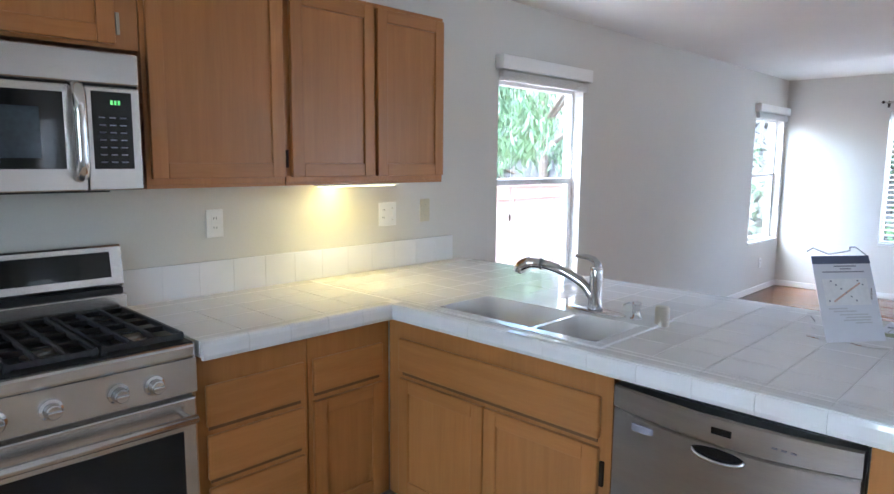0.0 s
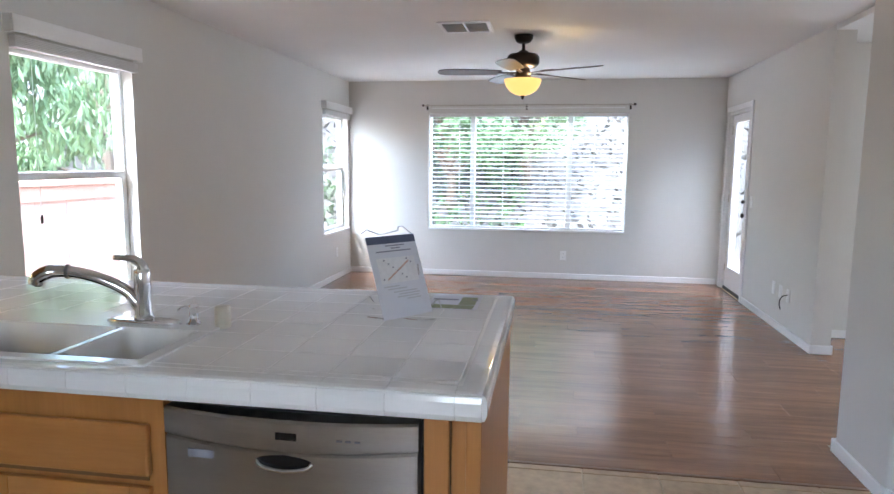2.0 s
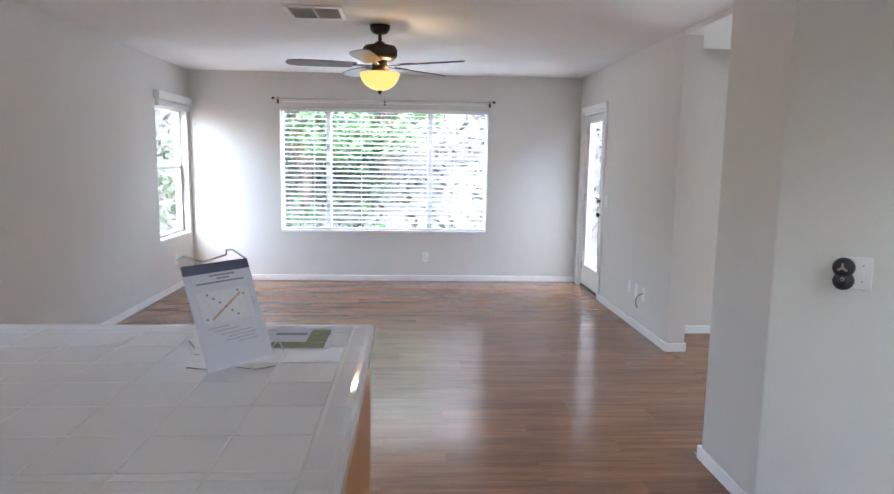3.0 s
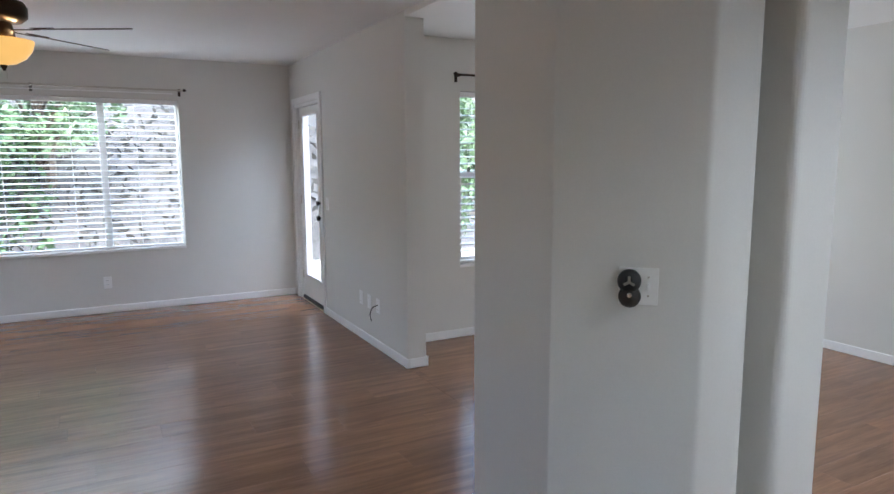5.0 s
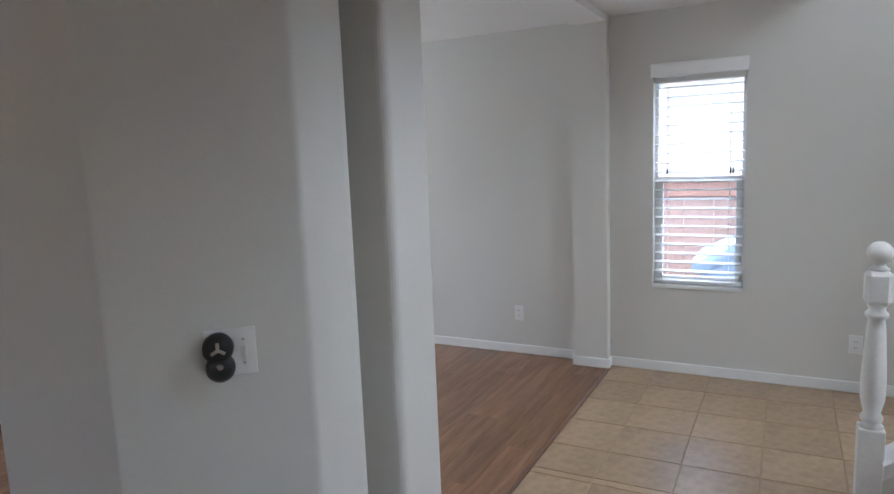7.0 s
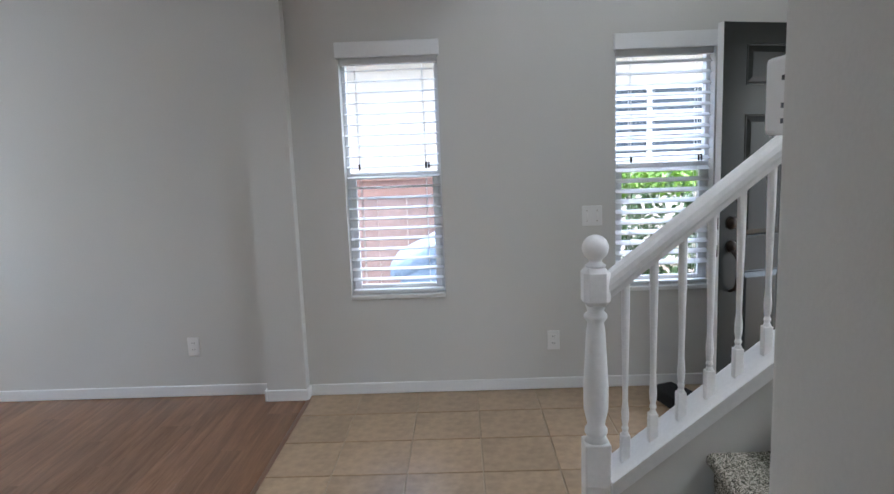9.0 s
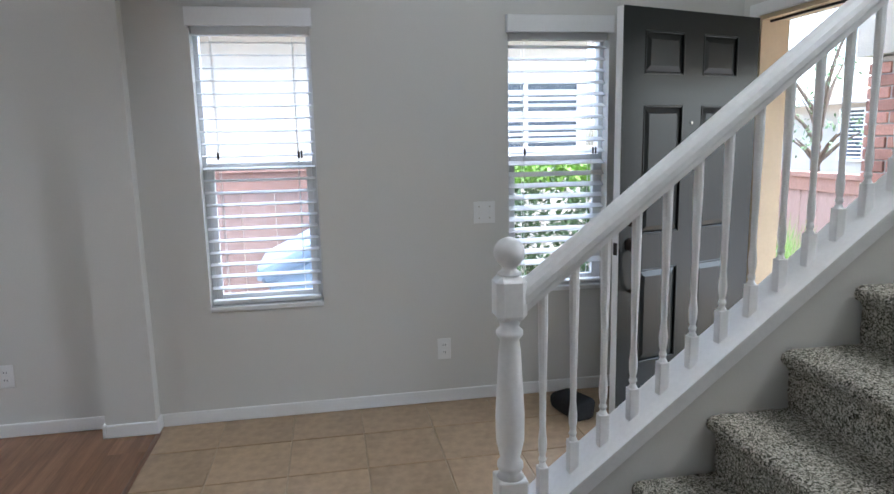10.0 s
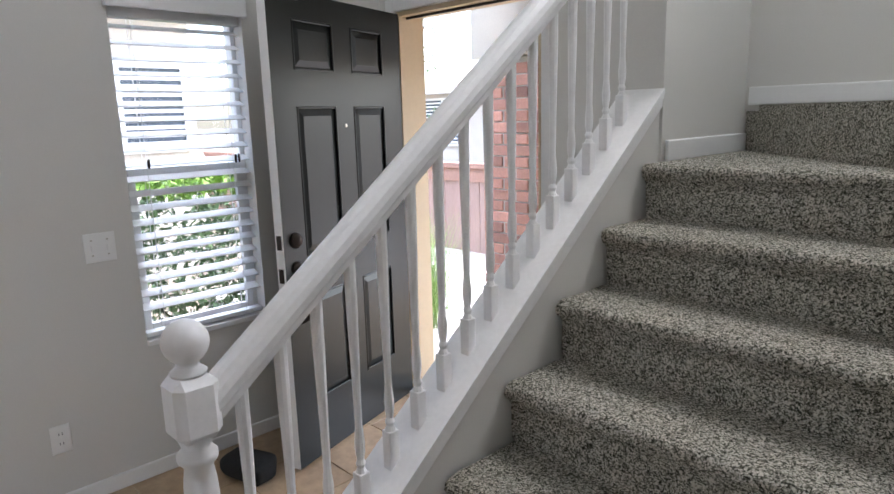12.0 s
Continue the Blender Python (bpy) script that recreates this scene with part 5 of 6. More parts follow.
part("newel_block", box(nxp - 0.046, nyp - 0.046, 0.895, nxp + 0.046, nyp + 0.046, 1.03, 0.018, seg=1), RAILW, nw)
part("newel_ball", lathe([(0.034, 1.03), (0.036, 1.036), (0.022, 1.046), (0.022, 1.054)] + [(0.045 * math.sin(radians(a)) + 0.0005, 1.096 - 0.045 * math.cos(radians(a))) for a in range(30, 181, 15)], 24, (nxp, nyp, 0)), RAILW, nw, smooth=True)

# front door: frame and open leaf
c = thing("door_frame", (4.7, YS, 0.0), "front doorway with tan outer jamb and white casing", "door frame", kind="structure")
b = bmesh.new()
for r in ((FD[0] - 0.065, FD[0] - 0.002, 0, FD[3] + 0.065), (FD[1] + 0.002, FD[1] + 0.065, 0, FD[3] + 0.065), (FD[0] - 0.002, FD[1] + 0.002, FD[3] + 0.002, FD[3] + 0.065)):
    slab_at((0, -1), YS, *r, -0.016, 0.0, 0.004, b)
part("casing", b, TRIM, c)
b = bmesh.new()
for r in ((FD[0], FD[0] + 0.022, 0, FD[3]), (FD[1] - 0.022, FD[1], 0, FD[3]), (FD[0] + 0.022, FD[1] - 0.022, FD[3] - 0.022, FD[3])):
    slab_at((0, -1), YS, *r, 0.0, 0.165, 0.0, b)
part("jamb", b, TANJ, c)
part("weather_strip", box(FD[0] + 0.022, YS - 0.056, FD[3] - 0.034, FD[1] - 0.022, YS - 0.048, FD[3] - 0.022), BLACK, c)
part("threshold", box(FD[0], YS - 0.16, -0.005, FD[1], YS + 0.01, 0.018, 0.004), BRONZE, c)
LW, LT = 0.925, 0.044
lf = thing("door_2", (0, 0, 0), "charcoal six-panel front door standing open, with dark handle set", "door")
COLS, ROWS = [0.0, 0.155, 0.405, 0.530, 0.790, LW], [(0.28, 0.765), (0.94, 1.565), (1.71, 1.91)]
core = part("core", box(0, 0.010, 0.012, LW, LT - 0.010, 2.012), DOORD, lf)
sk = bmesh.new()
for y0, y1 in ((0.0, 0.0098), (LT - 0.0098, LT)):
    for k in (0, 2, 4):
        box(COLS[k], y0, 0.012, COLS[k + 1], y1, 2.012, 0, sk)
    for k in (1, 3):
        zs = [0.012] + [z for r in ROWS for z in r] + [2.012]
        for z0, z1 in zip(zs[::2], zs[1::2]):
            box(COLS[k], y0, z0, COLS[k + 1], y1, z1, 0, sk)
part("stiles_and_rails", sk, DOORD, lf)


def raised_panel(a, b, z0, z1, deep, high):
    """A raised door panel: a sloping border that rises from the sunk field to a flat middle."""
    bm = bmesh.new()
    rings = []
    for inset, y in ((0.0, deep), (0.010, deep), (0.040, high), (0.046, high)):
        rings.append([bm.verts.new((x, y, z)) for x, z in ((a + inset, z0 + inset), (b - inset, z0 + inset), (b - inset, z1 - inset), (a + inset, z1 - inset))])
    for p, q in zip(rings, rings[1:]):
        for k in range(4):
            bm.faces.new((p[k], p[(k + 1) % 4], q[(k + 1) % 4], q[k]))
    bm.faces.new(rings[-1])
    bm.faces.new(rings[0][::-1])
    bmesh.ops.recalc_face_normals(bm, faces=bm.faces[:])
    return bm


def bead(a, b, z0, z1, y):
    """A thin rounded moulding round a panel's edge."""
    bm = bmesh.new()
    for r in ((a, a + 0.010, z0, z1), (b - 0.010, b, z0, z1), (a + 0.010, b - 0.010, z0, z0 + 0.010), (a + 0.010, b - 0.010, z1 - 0.010, z1)):
        box(r[0], y - 0.004, r[2], r[1], y + 0.004, r[3], 0.0035, bm)
    return bm


for k in (1, 3):
    for z0, z1 in ROWS:
        for deep, high, yb in ((0.0095, 0.0015, 0.001), (LT - 0.0095, LT - 0.0015, LT - 0.001)):
            part("panel", raised_panel(COLS[k], COLS[k + 1], z0, z1, deep, high), DOORD, lf)
            part("panel_moulding", bead(COLS[k], COLS[k + 1], z0, z1, yb), DOORD, lf)
part("leaf_edge", box(LW, 0.001, 0.012, LW + 0.002, LT - 0.001, 2.012), TRIM, lf, "pale painted door edge")
for z, h in ((1.02, 0.03), (0.88, 0.03)):
    part("latch_plate", box(LW + 0.002, 0.009, z - h, LW + 0.0035, LT - 0.009, z + h), BRONZE, lf)
for s, y in ((1, LT), (-1, 0.0)):
    part("deadbolt", moved(lathe([(0.033, 0), (0.033, 0.008), (0.024, 0.014), (0.018, 0.026)], 20), pose(LW - 0.07, y, 1.02, -90 * s, 0, 0)), BRONZE, lf, smooth=True)
    part("handle_rose", moved(lathe([(0.032, 0), (0.032, 0.008), (0.022, 0.014), (0.012, 0.028)], 20), pose(LW - 0.07, y, 0.90, -90 * s, 0, 0)), BRONZE, lf, smooth=True)
part("grip", tube(arc([(LW - 0.07, LT + 0.01, 0.88), (LW - 0.07, LT + 0.055, 0.84), (LW - 0.072, LT + 0.06, 0.76), (LW - 0.07, LT + 0.04, 0.69), (LW - 0.07, LT + 0.004, 0.665)]), [0.010] * 8 + [0.012] * 8 + [0.009] * 9, 12), BRONZE, lf, smooth=True)
part("peephole", moved(lathe([(0.008, 0), (0.008, 0.004), (0.004, 0.005)], 12), pose(0.47, LT, 1.48, -90, 0, 0)), NICKEL, lf)
for z in (0.25, 1.0, 1.8):
    part("hinge", box(-0.008, 0.0, z - 0.05, 0.004, 0.006, z + 0.05, 0.002), NICKEL, lf)
lf.matrix_basis = pose(5.155, YS + 0.045, 0.0, 0, 0, 107.0)
bm = box(-0.17, -0.11, 0.0, 0.17, 0.11, 0.13, 0.05, seg=4)
for v in bm.verts:
    v.co += Vector((0.02 * noise.noise(v.co * 9), 0.02 * noise.noise(v.co * 9 + Vector((5, 0, 0))), 0.03 * noise.noise(v.co * 7) if v.co.z > 0.05 else 0))
mt = part("door_mat", bm, MAT, smooth=True)
mt.matrix_basis = pose(4.98, 0.29, 0.001, 0, 0, 12) @ Matrix.Diagonal((0.75, 0.6, 0.8, 1))
tagged(mt, "black fibre mat bunched on the tiles behind the open door", "mat")

# ---------------------------------------------------------------- outside
part("ground", box(-120, -120, -0.4, 120, 120, -0.19), EARTH, kind="structure")
tagged(part("porch_slab", box(2.6, -6.5, -0.19, 8.2, YS - 0.165, -0.045, 0.01), CONC), kind="structure")
tagged(part("patio_slab", box(XF + 0.16, YD + 0.16, -0.19, 7.0, 10.5, -0.05, 0.01), CONC), kind="structure")


def board_fence(x0, y0, x1, y1, top, label, step=0.28):
    """A stained board fence from one end to the other, with a cap rail."""
    d = Vector((x1 - x0, y1 - y0, 0))
    n = int(d.length / step)
    ang = math.degrees(math.atan2(d.y, d.x))
    w = thing("board_fence", (x0, y0, -0.19), label, "fence")
    w.matrix_basis = pose(x0, y0, -0.19, 0, 0, ang)
    me = None
    for k in range(n):
        if me is None:
            bb = part("board", box(0.003, -0.012, 0.02, step - 0.003, 0.012, top + 0.13, 0.003, seg=1), FENCE, w)
            bb.matrix_parent_inverse = Matrix()
            me = bb.data
        else:
            bb = new("board", me)
            bb.parent = w
        bb.matrix_basis = pose(k * step, 0.004 * (k % 2), 0)
    r = part("cap_rail", box(0, -0.06, top + 0.13, n * step, 0.06, top + 0.19, 0.006), FENCEC, w)
    r.matrix_parent_inverse = Matrix()
    r = part("trim_rail", box(0, -0.035, top - 0.02, n * step, 0.035, top + 0.13, 0.004), FENCEC, w)
    r.matrix_parent_inverse = Matrix()
    return w


board_fence(-4.7, 0.0, -4.7, 24.0, 1.22, "tall faded red board fence beside the house", 0.42)
board_fence(7.7, 9.5, 7.7, 1.3, 1.24, "faded red board fence opposite the entry window", 0.28)
board_fence(14.5, -3.9, 6.0, -3.9, 0.98, "pinkish stained board fence in the front yard", 0.28)


def leaf_cloud(count, blobs, size, seed, droop=0.0):
    """Many small leaves scattered in the shells of several lumps (x, y, z, rx, ry, rz), leaving gaps between them."""
    rng = np.random.default_rng(seed)
    verts, faces = [], []
    for i in range(count):
        x, y, z, rx, ry, rz = blobs[rng.integers(len(blobs))]
        v = rng.normal(size=3)
        v /= np.linalg.norm(v)
        r = rng.uniform(0.55, 1.05)
        c0 = np.array([x + v[0] * rx * r, y + v[1] * ry * r, z + v[2] * rz * r])
        a = rng.normal(size=3)
        if droop:
            a = a * (1 - droop) + np.array([0, 0, -1.6]) * droop
        a /= np.linalg.norm(a)
        b = np.cross(a, rng.normal(size=3))
        b /= np.linalg.norm(b)
        s = size * rng.uniform(0.6, 1.3)
        w = s * (0.22 if droop else 0.42)
        k = len(verts)
        verts += [tuple(c0 - a * s), tuple(c0 + b * w), tuple(c0 + a * s), tuple(c0 - b * w)]
        faces.append((k, k + 1, k + 2, k + 3))
    me = bpy.data.meshes.new("leaves")
    me.from_pydata(verts, [], faces)
    return me


def tree(at, height, spread, mat, label, seed, count=5000, size=0.09, droop=0.0, low=0.35, name="tree"):
    rng = random.Random(seed)
    w = thing(name, at, label, "tree", "garden trees")
    x, y, z = at
    tr = tube(arc([(x, y, z), (x + 0.1, y, z + height * 0.25), (x - 0.05, y + 0.1, z + height * 0.5), (x, y, z + height * 0.8)]), [height * 0.03 * (1 - 0.045 * k) for k in range(19)], 8)
    blobs = []
    for k in range(14):
        a, h = rng.uniform(0, 6.28), rng.uniform(low, 0.95)
        rr = spread * (1.05 - 0.5 * abs(h - 0.55)) * rng.uniform(0.35, 0.8)
        px, py, pz = x + rr * math.cos(a), y + rr * math.sin(a), z + height * h
        join(tr, tube([(x, y, z + height * (h * 0.6)), ((x + px) / 2, (y + py) / 2, z + height * h * 0.85), (px, py, pz)], [height * 0.012, height * 0.008, 0.01], 6))
        blobs.append((px, py, pz, spread * rng.uniform(0.25, 0.45), spread * rng.uniform(0.25, 0.45), spread * rng.uniform(0.2, 0.36)))
    part("trunk", tr, BARK, w)
    me = leaf_cloud(count, blobs, size, seed, droop)
    me.materials.append(mat)
    cr = new("crown", me)
    cr.parent, cr.matrix_parent_inverse = w, w.matrix_basis.inverted()
    return w


for k, (x, y, h, s) in enumerate(((-9.0, 8.5, 5.0, 2.3), (-9.5, 13.0, 5.6, 2.6), (-9.6, 18.0, 6.0, 2.6), (-9.6, 24.0, 6.5, 3.0), (-10.5, 31.0, 7.5, 3.4))):
    tree((x, y, -0.19), h, s, LEAFA, "tall tree with drooping narrow pale green leaves behind the fence", 20 + k, 9000, 0.13, 0.6, 0.2)
tree((-1.7, 12.2, 0.2), 3.6, 1.7, LEAFB, "leafy garden tree before the dry slope", 41, 7000, 0.08)
tree((-0.3, 13.0, 0.5), 3.8, 1.3, LEAFA, "young green tree on the dry slope", 42, 2200, 0.08)
tree((4.3, 9.3, -0.19), 3.4, 1.3, LEAFA, "feathery green garden tree by the patio", 43, 6000, 0.12, 0.4, 0.25)
tree((14.5, -9.0, -0.19), 4.2, 1.5, LEAFA, "thin street tree with small pale leaves", 44, 420, 0.06)
tree((11.8, -5.6, -0.19), 3.0, 0.7, LEAFA, "thin young tree beyond the front fence", 45, 260, 0.045)

# dry slope behind the family room, rising from the yard
gx, gy = np.linspace(-16, 16, 97), np.linspace(10.8, 26, 60)
verts = []
for yy in gy:
    for xx in gx:
        u = max(0.0, yy - 11.0)
        verts.append((xx, yy, -0.2 + 0.62 * u ** 1.05 + (0.25 * noise.noise(Vector((xx, yy, 0)) * 0.7) + 0.10 * noise.noise(Vector((xx, yy, 3)) * 2.6)) * min(1, u)))
faces = [(i * 97 + j, i * 97 + j + 1, (i + 1) * 97 + j + 1, (i + 1) * 97 + j) for i in range(59) for j in range(96)]
me = bpy.data.meshes.new("hillside")
me.from_pydata(verts, [], faces)
me.materials.append(SLOPE)
tagged(new("hillside", me), "dry gravelly slope rising behind the yard", kind="structure")


def scrub(name, count, x0, x1, y0, y1, size, mat, seed, label):
    """Low scrub and stones of the slope, one loose mesh."""
    rng = np.random.default_rng(seed)
    verts, faces = [], []
    for i in range(count):
        xx, yy = rng.uniform(x0, x1), rng.uniform(y0, y1)
        zz = -0.2 + 0.62 * max(0.0, yy - 11.0) ** 1.05 + rng.uniform(0.0, 0.25)
        a = rng.normal(size=3)
        a /= np.linalg.norm(a)
        b = np.cross(a, rng.normal(size=3))
        b /= np.linalg.norm(b)
        s = size * rng.uniform(0.5, 1.5)
        k = len(verts)
        c0 = np.array([xx, yy, zz])
        verts += [tuple(c0 - a * s), tuple(c0 + b * s * 0.4), tuple(c0 + a * s), tuple(c0 - b * s * 0.4)]
        faces.append((k, k + 1, k + 2, k + 3))
    me = bpy.data.meshes.new(name)
    me.from_pydata(verts, [], faces)
    me.materials.append(mat)
    return tagged(new(name, me), label, "plants", kind="stuff")


scrub("slope_scrub", 9000, -9, 9, 11.4, 21, 0.10, material("dry brush", (0.085, 0.08, 0.068), 0.9, var=0.4, bump=0), 5, "dry twiggy scrub over the slope")
scrub("slope_ivy", 1800, -5, -0.2, 11.4, 14, 0.08, LEAFB, 6, "green ivy at the foot of the slope")


def house(name, x0, y0, x1, y1, h, label, openings, over=0.5, rise=1.9):
    """A stucco neighbour house: walls, roof and windows on the sides that show. openings: (side, u0, u1, z0, z1)."""
    w = thing(name, ((x0 + x1) / 2, (y0 + y1) / 2, -0.19), label, "house")
    part("wall", box(x0, y0, -0.19, x1, y1, h), STUCCO, w)
    r = bmesh.new()
    cx = (x0 + x1) / 2
    q = [(x0 - over, y0 - over), (x1 + over, y0 - over), (x1 + over, y1 + over), (x0 - over, y1 + over)]
    lo = [r.verts.new((*p, h)) for p in q]
    ri = [r.verts.new((cx, y0 + (x1 - x0) / 2, h + rise)), r.verts.new((cx, y1 - (x1 - x0) / 2, h + rise))]
    for f in ((lo[0], lo[1], ri[0]), (lo[1], lo[2], ri[1], ri[0]), (lo[2], lo[3], ri[1]), (lo[3], lo[0], ri[0], ri[1]), lo[::-1]):
        r.faces.new(f)
    part("roof", r, ROOF, w)
    part("fascia", box(x0 - over - 0.02, y0 - over - 0.02, h - 0.14, x1 + over + 0.02, y1 + over + 0.02, h), TRIM, w)
    for side, wallc, a, b, c_, d_ in openings:
        wd_ = part("window", slab_at(side, wallc, a, b, c_, d_, 0.01, 0.03), DARKROOM, w)
        f = bmesh.new()
        for rr in ((a - 0.06, a, c_ - 0.06, d_ + 0.06), (b, b + 0.06, c_ - 0.06, d_ + 0.06), (a, b, c_ - 0.06, c_), (a, b, d_, d_ + 0.06), ((a + b) / 2 - 0.03, (a + b) / 2 + 0.03, c_, d_)):
            slab_at(side, wallc, *rr, 0.01, 0.06, 0, f)
        part("frame", f, VINYL, wd_)
        for k in range(int((d_ - c_) / 0.09)):
            part("slat", slab_at(side, wallc, a, b, c_ + 0.09 * k + 0.02, c_ + 0.09 * k + 0.06, 0.031, 0.036), SLAT, wd_)
    return w


house("neighbour_house", 10.2, -1.9, 17.0, 12.0, 2.9, "cream stucco neighbour house with blinds in its window", [((-1, 0), 10.2, -1.75, -0.35, 1.25, 2.12)])
house("neighbour_house", 13.0, -24.0, 23.0, -10.5, 2.2, "pale stucco house across the front yard", [((0, 1), -10.5, 14.2, 15.6, 0.8, 1.9)], rise=0.5)

hd = leaf_cloud(9000, [(7.0, y, z, 0.42, 0.35, 0.32) for y in (-1.3, -0.8, -0.3, 0.2, 0.7) for z in (0.1, 0.5, 0.9)], 0.035, 61)
hd.materials.append(LEAFB)
w = thing("hedge", (7.0, -0.3, -0.19), "clipped green hedge outside the entry window", "hedge")
o = new("foliage", hd)
o.parent, o.matrix_parent_inverse = w, w.matrix_basis.inverted()
# brighter leaf colour along the top of the hedge
ht = leaf_cloud(3500, [(7.0, y, 1.13, 0.42, 0.35, 0.13) for y in (-1.3, -0.8, -0.3, 0.2, 0.7)], 0.035, 62)
ht.materials.append(LEAFC)
o = new("top_leaves", ht)
o.parent, o.matrix_parent_inverse = w, w.matrix_basis.inverted()
tagged(o, "brighter green leaves along the top")

c = thing("refuse_bin", (6.75, 1.45, -0.19), "blue plastic refuse bin with a domed lid beside the fence", "bin")
part("body", moved(box(-0.30, -0.42, 0.0, 0.30, 0.42, 0.84, 0.06, seg=3), pose(6.75, 1.50, -0.19)), TARP, c)
part("lid", moved(box(-0.34, -0.50, 0.0, 0.34, 0.50, 0.16, 0.07, seg=3), pose(6.75, 1.50, 0.66, -26, 0, 0)), TARP, c)
part("lid_bar", tube([(6.42, 1.97, 0.52), (7.08, 1.97, 0.52)], 0.02, 8), TARP, c)

# porch: brick pier, beam and soffit
pier = thing("brick_pier", (5.165, -1.9, -0.05), "red brick porch pier with pale mortar", "pier")
PX0, PX1, PY0, PY1 = 4.875, 5.455, -2.05, -1.75
part("core", box(PX0 + 0.012, PY0 + 0.012, -0.05, PX1 - 0.012, PY1 - 0.012, 1.85), MORTAR, pier)
bl, bh, jt = 0.20, 0.063, 0.009
me = None
row = 0
z = -0.045
while z + bh < 1.86:
    off = 0.0 if row % 2 else bl / 2
    x = PX0 - off
    while x < PX1 - 0.01:
        a, b = max(x, PX0), min(x + bl, PX1)
        if b - a > 0.03:
            part("brick", box(a, PY1 - 0.05, z, b - (jt if b < PX1 else 0), PY1 + random.uniform(-0.002, 0.002), z + bh, 0.004, seg=1), BRICKM, pier)
        x += bl + jt
    y = PY1 - 0.052 - (0.1 if row % 2 else 0.0)
    for k in range(3):
        a, b = max(y - bl, PY0), y
        if b - a > 0.03:
            part("brick", box(PX0 + random.uniform(-0.002, 0.002), a + (jt if a > PY0 else 0), z, PX0 + 0.05, b, z + bh, 0.004, seg=1), BRICKM, pier)
        y -= bl + jt
    z += bh + jt
    row += 1
tagged(part("porch_beam", box(3.9, -2.15, 1.86, 5.50, -1.70, 2.30), STUCCO), "cream stucco porch beam on the brick pier", "beam", kind="structure")
c = thing("porch_soffit", (4.9, -1.5, 2.31), "stained timber porch soffit", "soffit", kind="structure")
for k in range(13):
    part("plank", box(3.6, -2.7 + 0.145 * k, 2.31, 5.20, -2.7 + 0.145 * k + 0.141, 2.34), SOFFIT, c)


def grass_clump(x, y, seed, label):
    rng = random.Random(seed)
    w = thing("grass_clump", (x, y, -0.19), label, "grass", "ornamental grasses")
    verts, faces = [], []
    for i in range(420):
        a, l = rng.uniform(0, 6.28), rng.uniform(0.5, 0.98)
        lean = rng.uniform(0.05, 0.55)
        bx, by = x + rng.uniform(-0.2, 0.2), y + rng.uniform(-0.2, 0.2)
        s = Vector((-math.sin(a), math.cos(a), 0)) * 0.004
        pts = [Vector((bx + math.cos(a) * lean * l * q * q, by + math.sin(a) * lean * l * q * q, -0.19 + l * q * (1 - 0.25 * lean * q))) for q in (0, 0.35, 0.7, 1.0)]
        k = len(verts)
        for j, p in enumerate(pts):
            f = 1 - 0.85 * j / 3
            verts += [tuple(p - s * f), tuple(p + s * f)]
        faces += [(k + 2 * j, k + 2 * j + 1, k + 2 * j + 3, k + 2 * j + 2) for j in range(3)]
    me = bpy.data.meshes.new("tuft")
    me.from_pydata(verts, [], faces)
    me.materials.append(GRASSM)
    o = new("tuft", me)
    o.parent, o.matrix_parent_inverse = w, w.matrix_basis.inverted()


for k, (x, y) in enumerate(((6.1, -1.6), (6.4, -1.95), (6.75, -1.7), (6.9, -2.3), (7.3, -2.0))):
    grass_clump(x, y, 80 + k, "tall green ornamental grass clump by the porch")

# ---------------------------------------------------------------- floor pieces
fl = thing("floor_wood", (0.0, 5.0, 0.0), "glossy brown wood laminate floor in long planks", "floor", kind="structure")
PW, PL = 0.19, 1.22
cache = {}


def plank(x0, y0, x1, y1):
    key = (round(x1 - x0, 3), round(y1 - y0, 3))
    if key[0] < 0.02 or key[1] < 0.01:
        return
    if key not in cache:
        o = part("plank", box(0.0002, 0.0002, -0.012, key[0] - 0.0002, key[1] - 0.0002, 0.0, 0.0006, seg=1), FLOORW, fl)
        cache[key] = o.data
    else:
        o = new("plank", cache[key])
        o.parent, o.matrix_parent_inverse = fl, fl.matrix_basis.inverted()
    o.matrix_basis = pose(x0, y0, 0)


def lay(x0, x1, y0, y1):
    n = 0
    y = y0
    while y < y1 - 0.005:
        x = x0 - PL * ((n * 0.37) % 1.0)
        while x < x1:
            plank(max(x, x0), y, min(x + PL, x1), min(y + PW, y1))
            x += PL
        y += PW
        n += 1


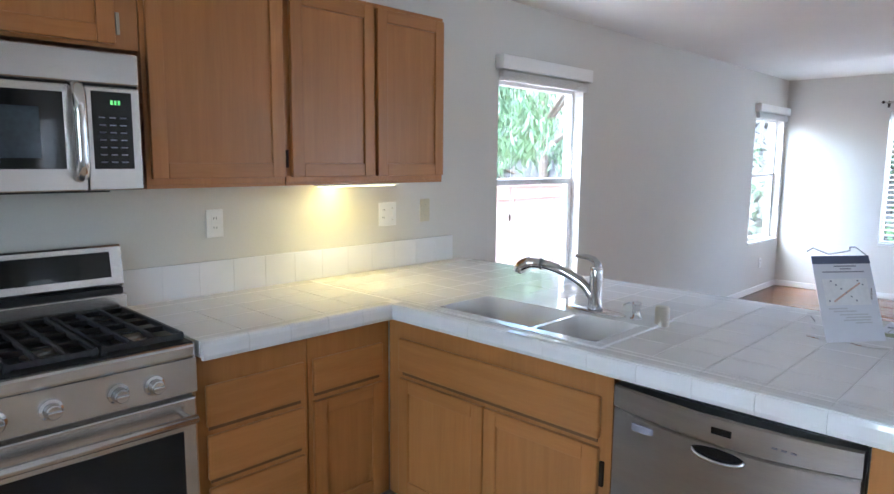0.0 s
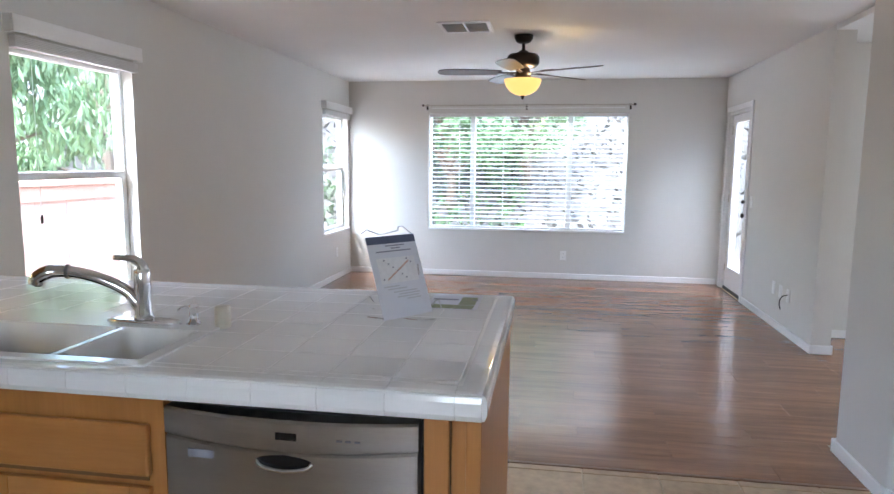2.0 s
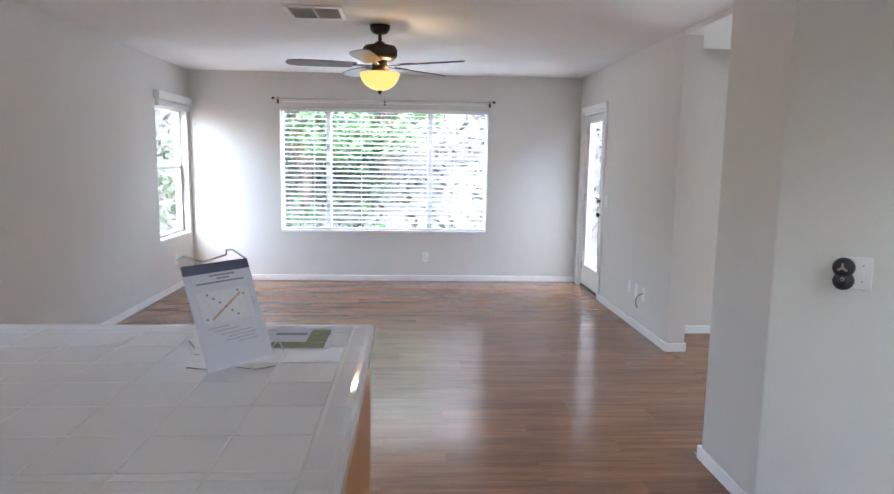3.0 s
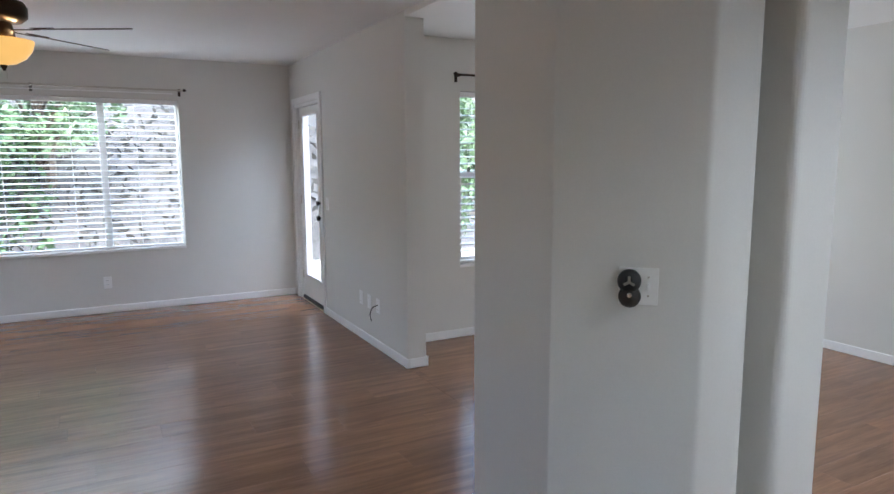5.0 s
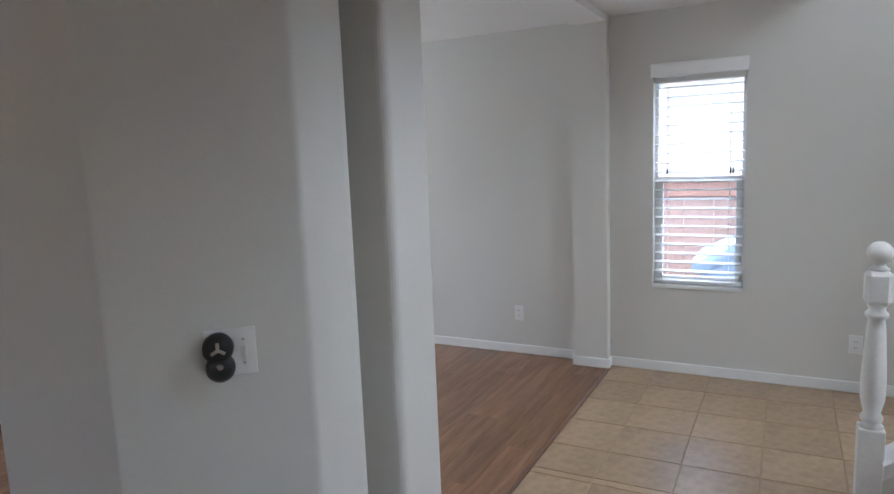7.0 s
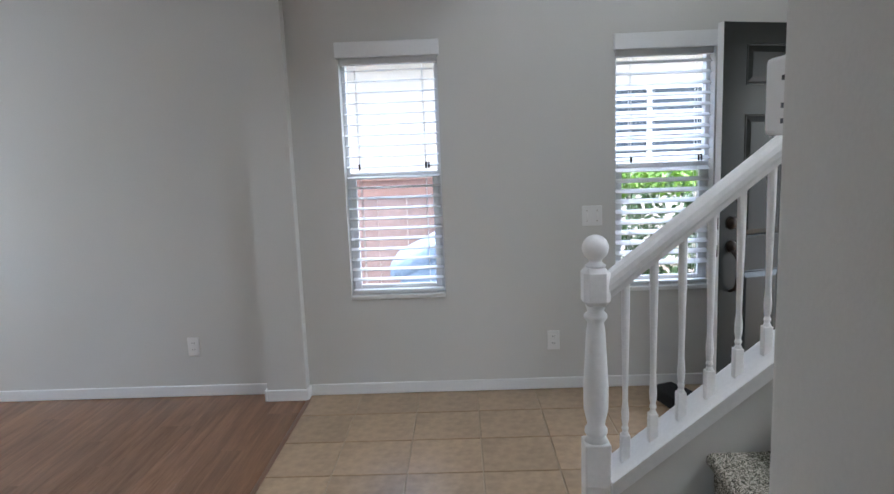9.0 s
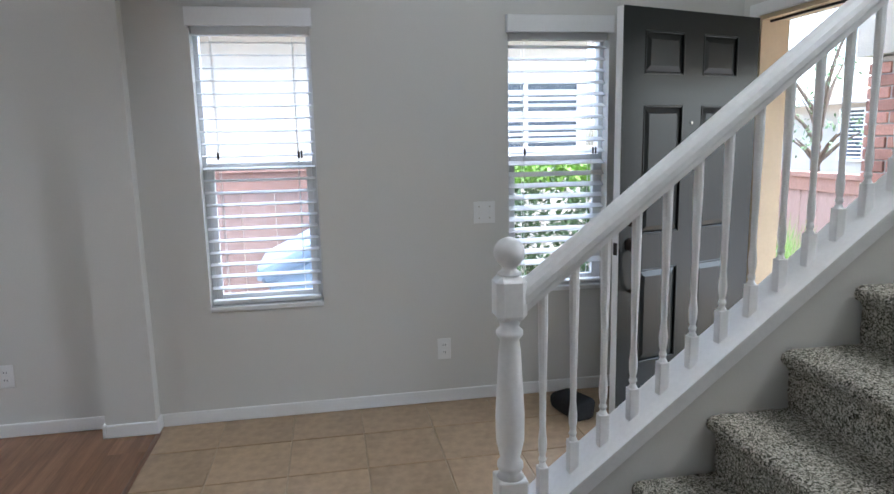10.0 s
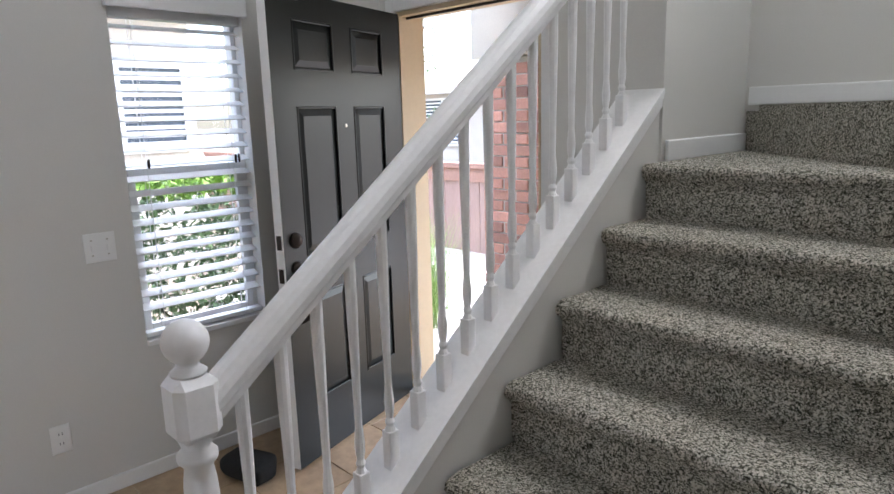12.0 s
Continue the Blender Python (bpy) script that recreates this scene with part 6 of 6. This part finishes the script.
YK, YT = 2.815, 2.375
lay(XW, 1.735, YK, 3.30)
lay(XW, XF, 3.30, 5.045)
lay(XW, XF, 5.045, YN)
lay(2.585, XD, YT + 0.0, 3.30)
lay(XF, XD, 3.30, 5.045)
lay(XF + 0.14, XD, 5.045, YD)

ft = thing("floor_tile", (2.0, 1.0, 0.0), "square beige ceramic floor tiles with sandy grout", "floor", kind="structure")
TS = 0.347
tcache = {}


def floor_tile(x0, y0, x1, y1):
    key = (round(x1 - x0, 3), round(y1 - y0, 3))
    if key[0] < 0.02 or key[1] < 0.02:
        return
    if key not in tcache:
        o = part("tile", box(0.0025, 0.0025, -0.012, key[0] - 0.0025, key[1] - 0.0025, 0.0, 0.0025, seg=1), BEIGE, ft)
        tcache[key] = o.data
    else:
        o = new("tile", tcache[key])
        o.parent, o.matrix_parent_inverse = ft, ft.matrix_basis.inverted()
    o.matrix_basis = pose(x0, y0, 0)


def tile_field(x0, x1, y0, y1):
    ox, oy = 4.29, 1.715
    i0, i1 = int(math.floor((x0 - ox) / TS)), int(math.ceil((x1 - ox) / TS))
    j0, j1 = int(math.floor((y0 - oy) / TS)), int(math.ceil((y1 - oy) / TS))
    for i in range(i0, i1):
        for j in range(j0, j1):
            floor_tile(max(x0, ox + i * TS), max(y0, oy + j * TS), min(x1, ox + (i + 1) * TS), min(y1, oy + (j + 1) * TS))


tile_field(0.12, 1.735, -0.9, YK)
tile_field(1.735, 2.29, 1.0, 2.285)
tile_field(2.29, 3.65, 0.855, YT)
tile_field(3.65, XE, YS, YT)
part("floor_base", box(XW, -2.6, -0.0118, 0.119, YK, -0.001), BEIGE, kind="structure")
part("floor_base", box(0.121, -2.6, -0.0118, 2.17, -0.902, -0.001), BEIGE, kind="structure")
part("floor_strip", box(0.0, YK - 0.012, -0.003, 1.735, YK + 0.012, 0.004, 0.002), wood("threshold strip", (0.12, 0.055, 0.03), (0.25, 0.13, 0.07), 0.3), kind="structure")
part("floor_strip", box(2.585, YT - 0.012, -0.003, XP, YT + 0.012, 0.004, 0.002), bpy.data.materials["threshold strip"], kind="structure")
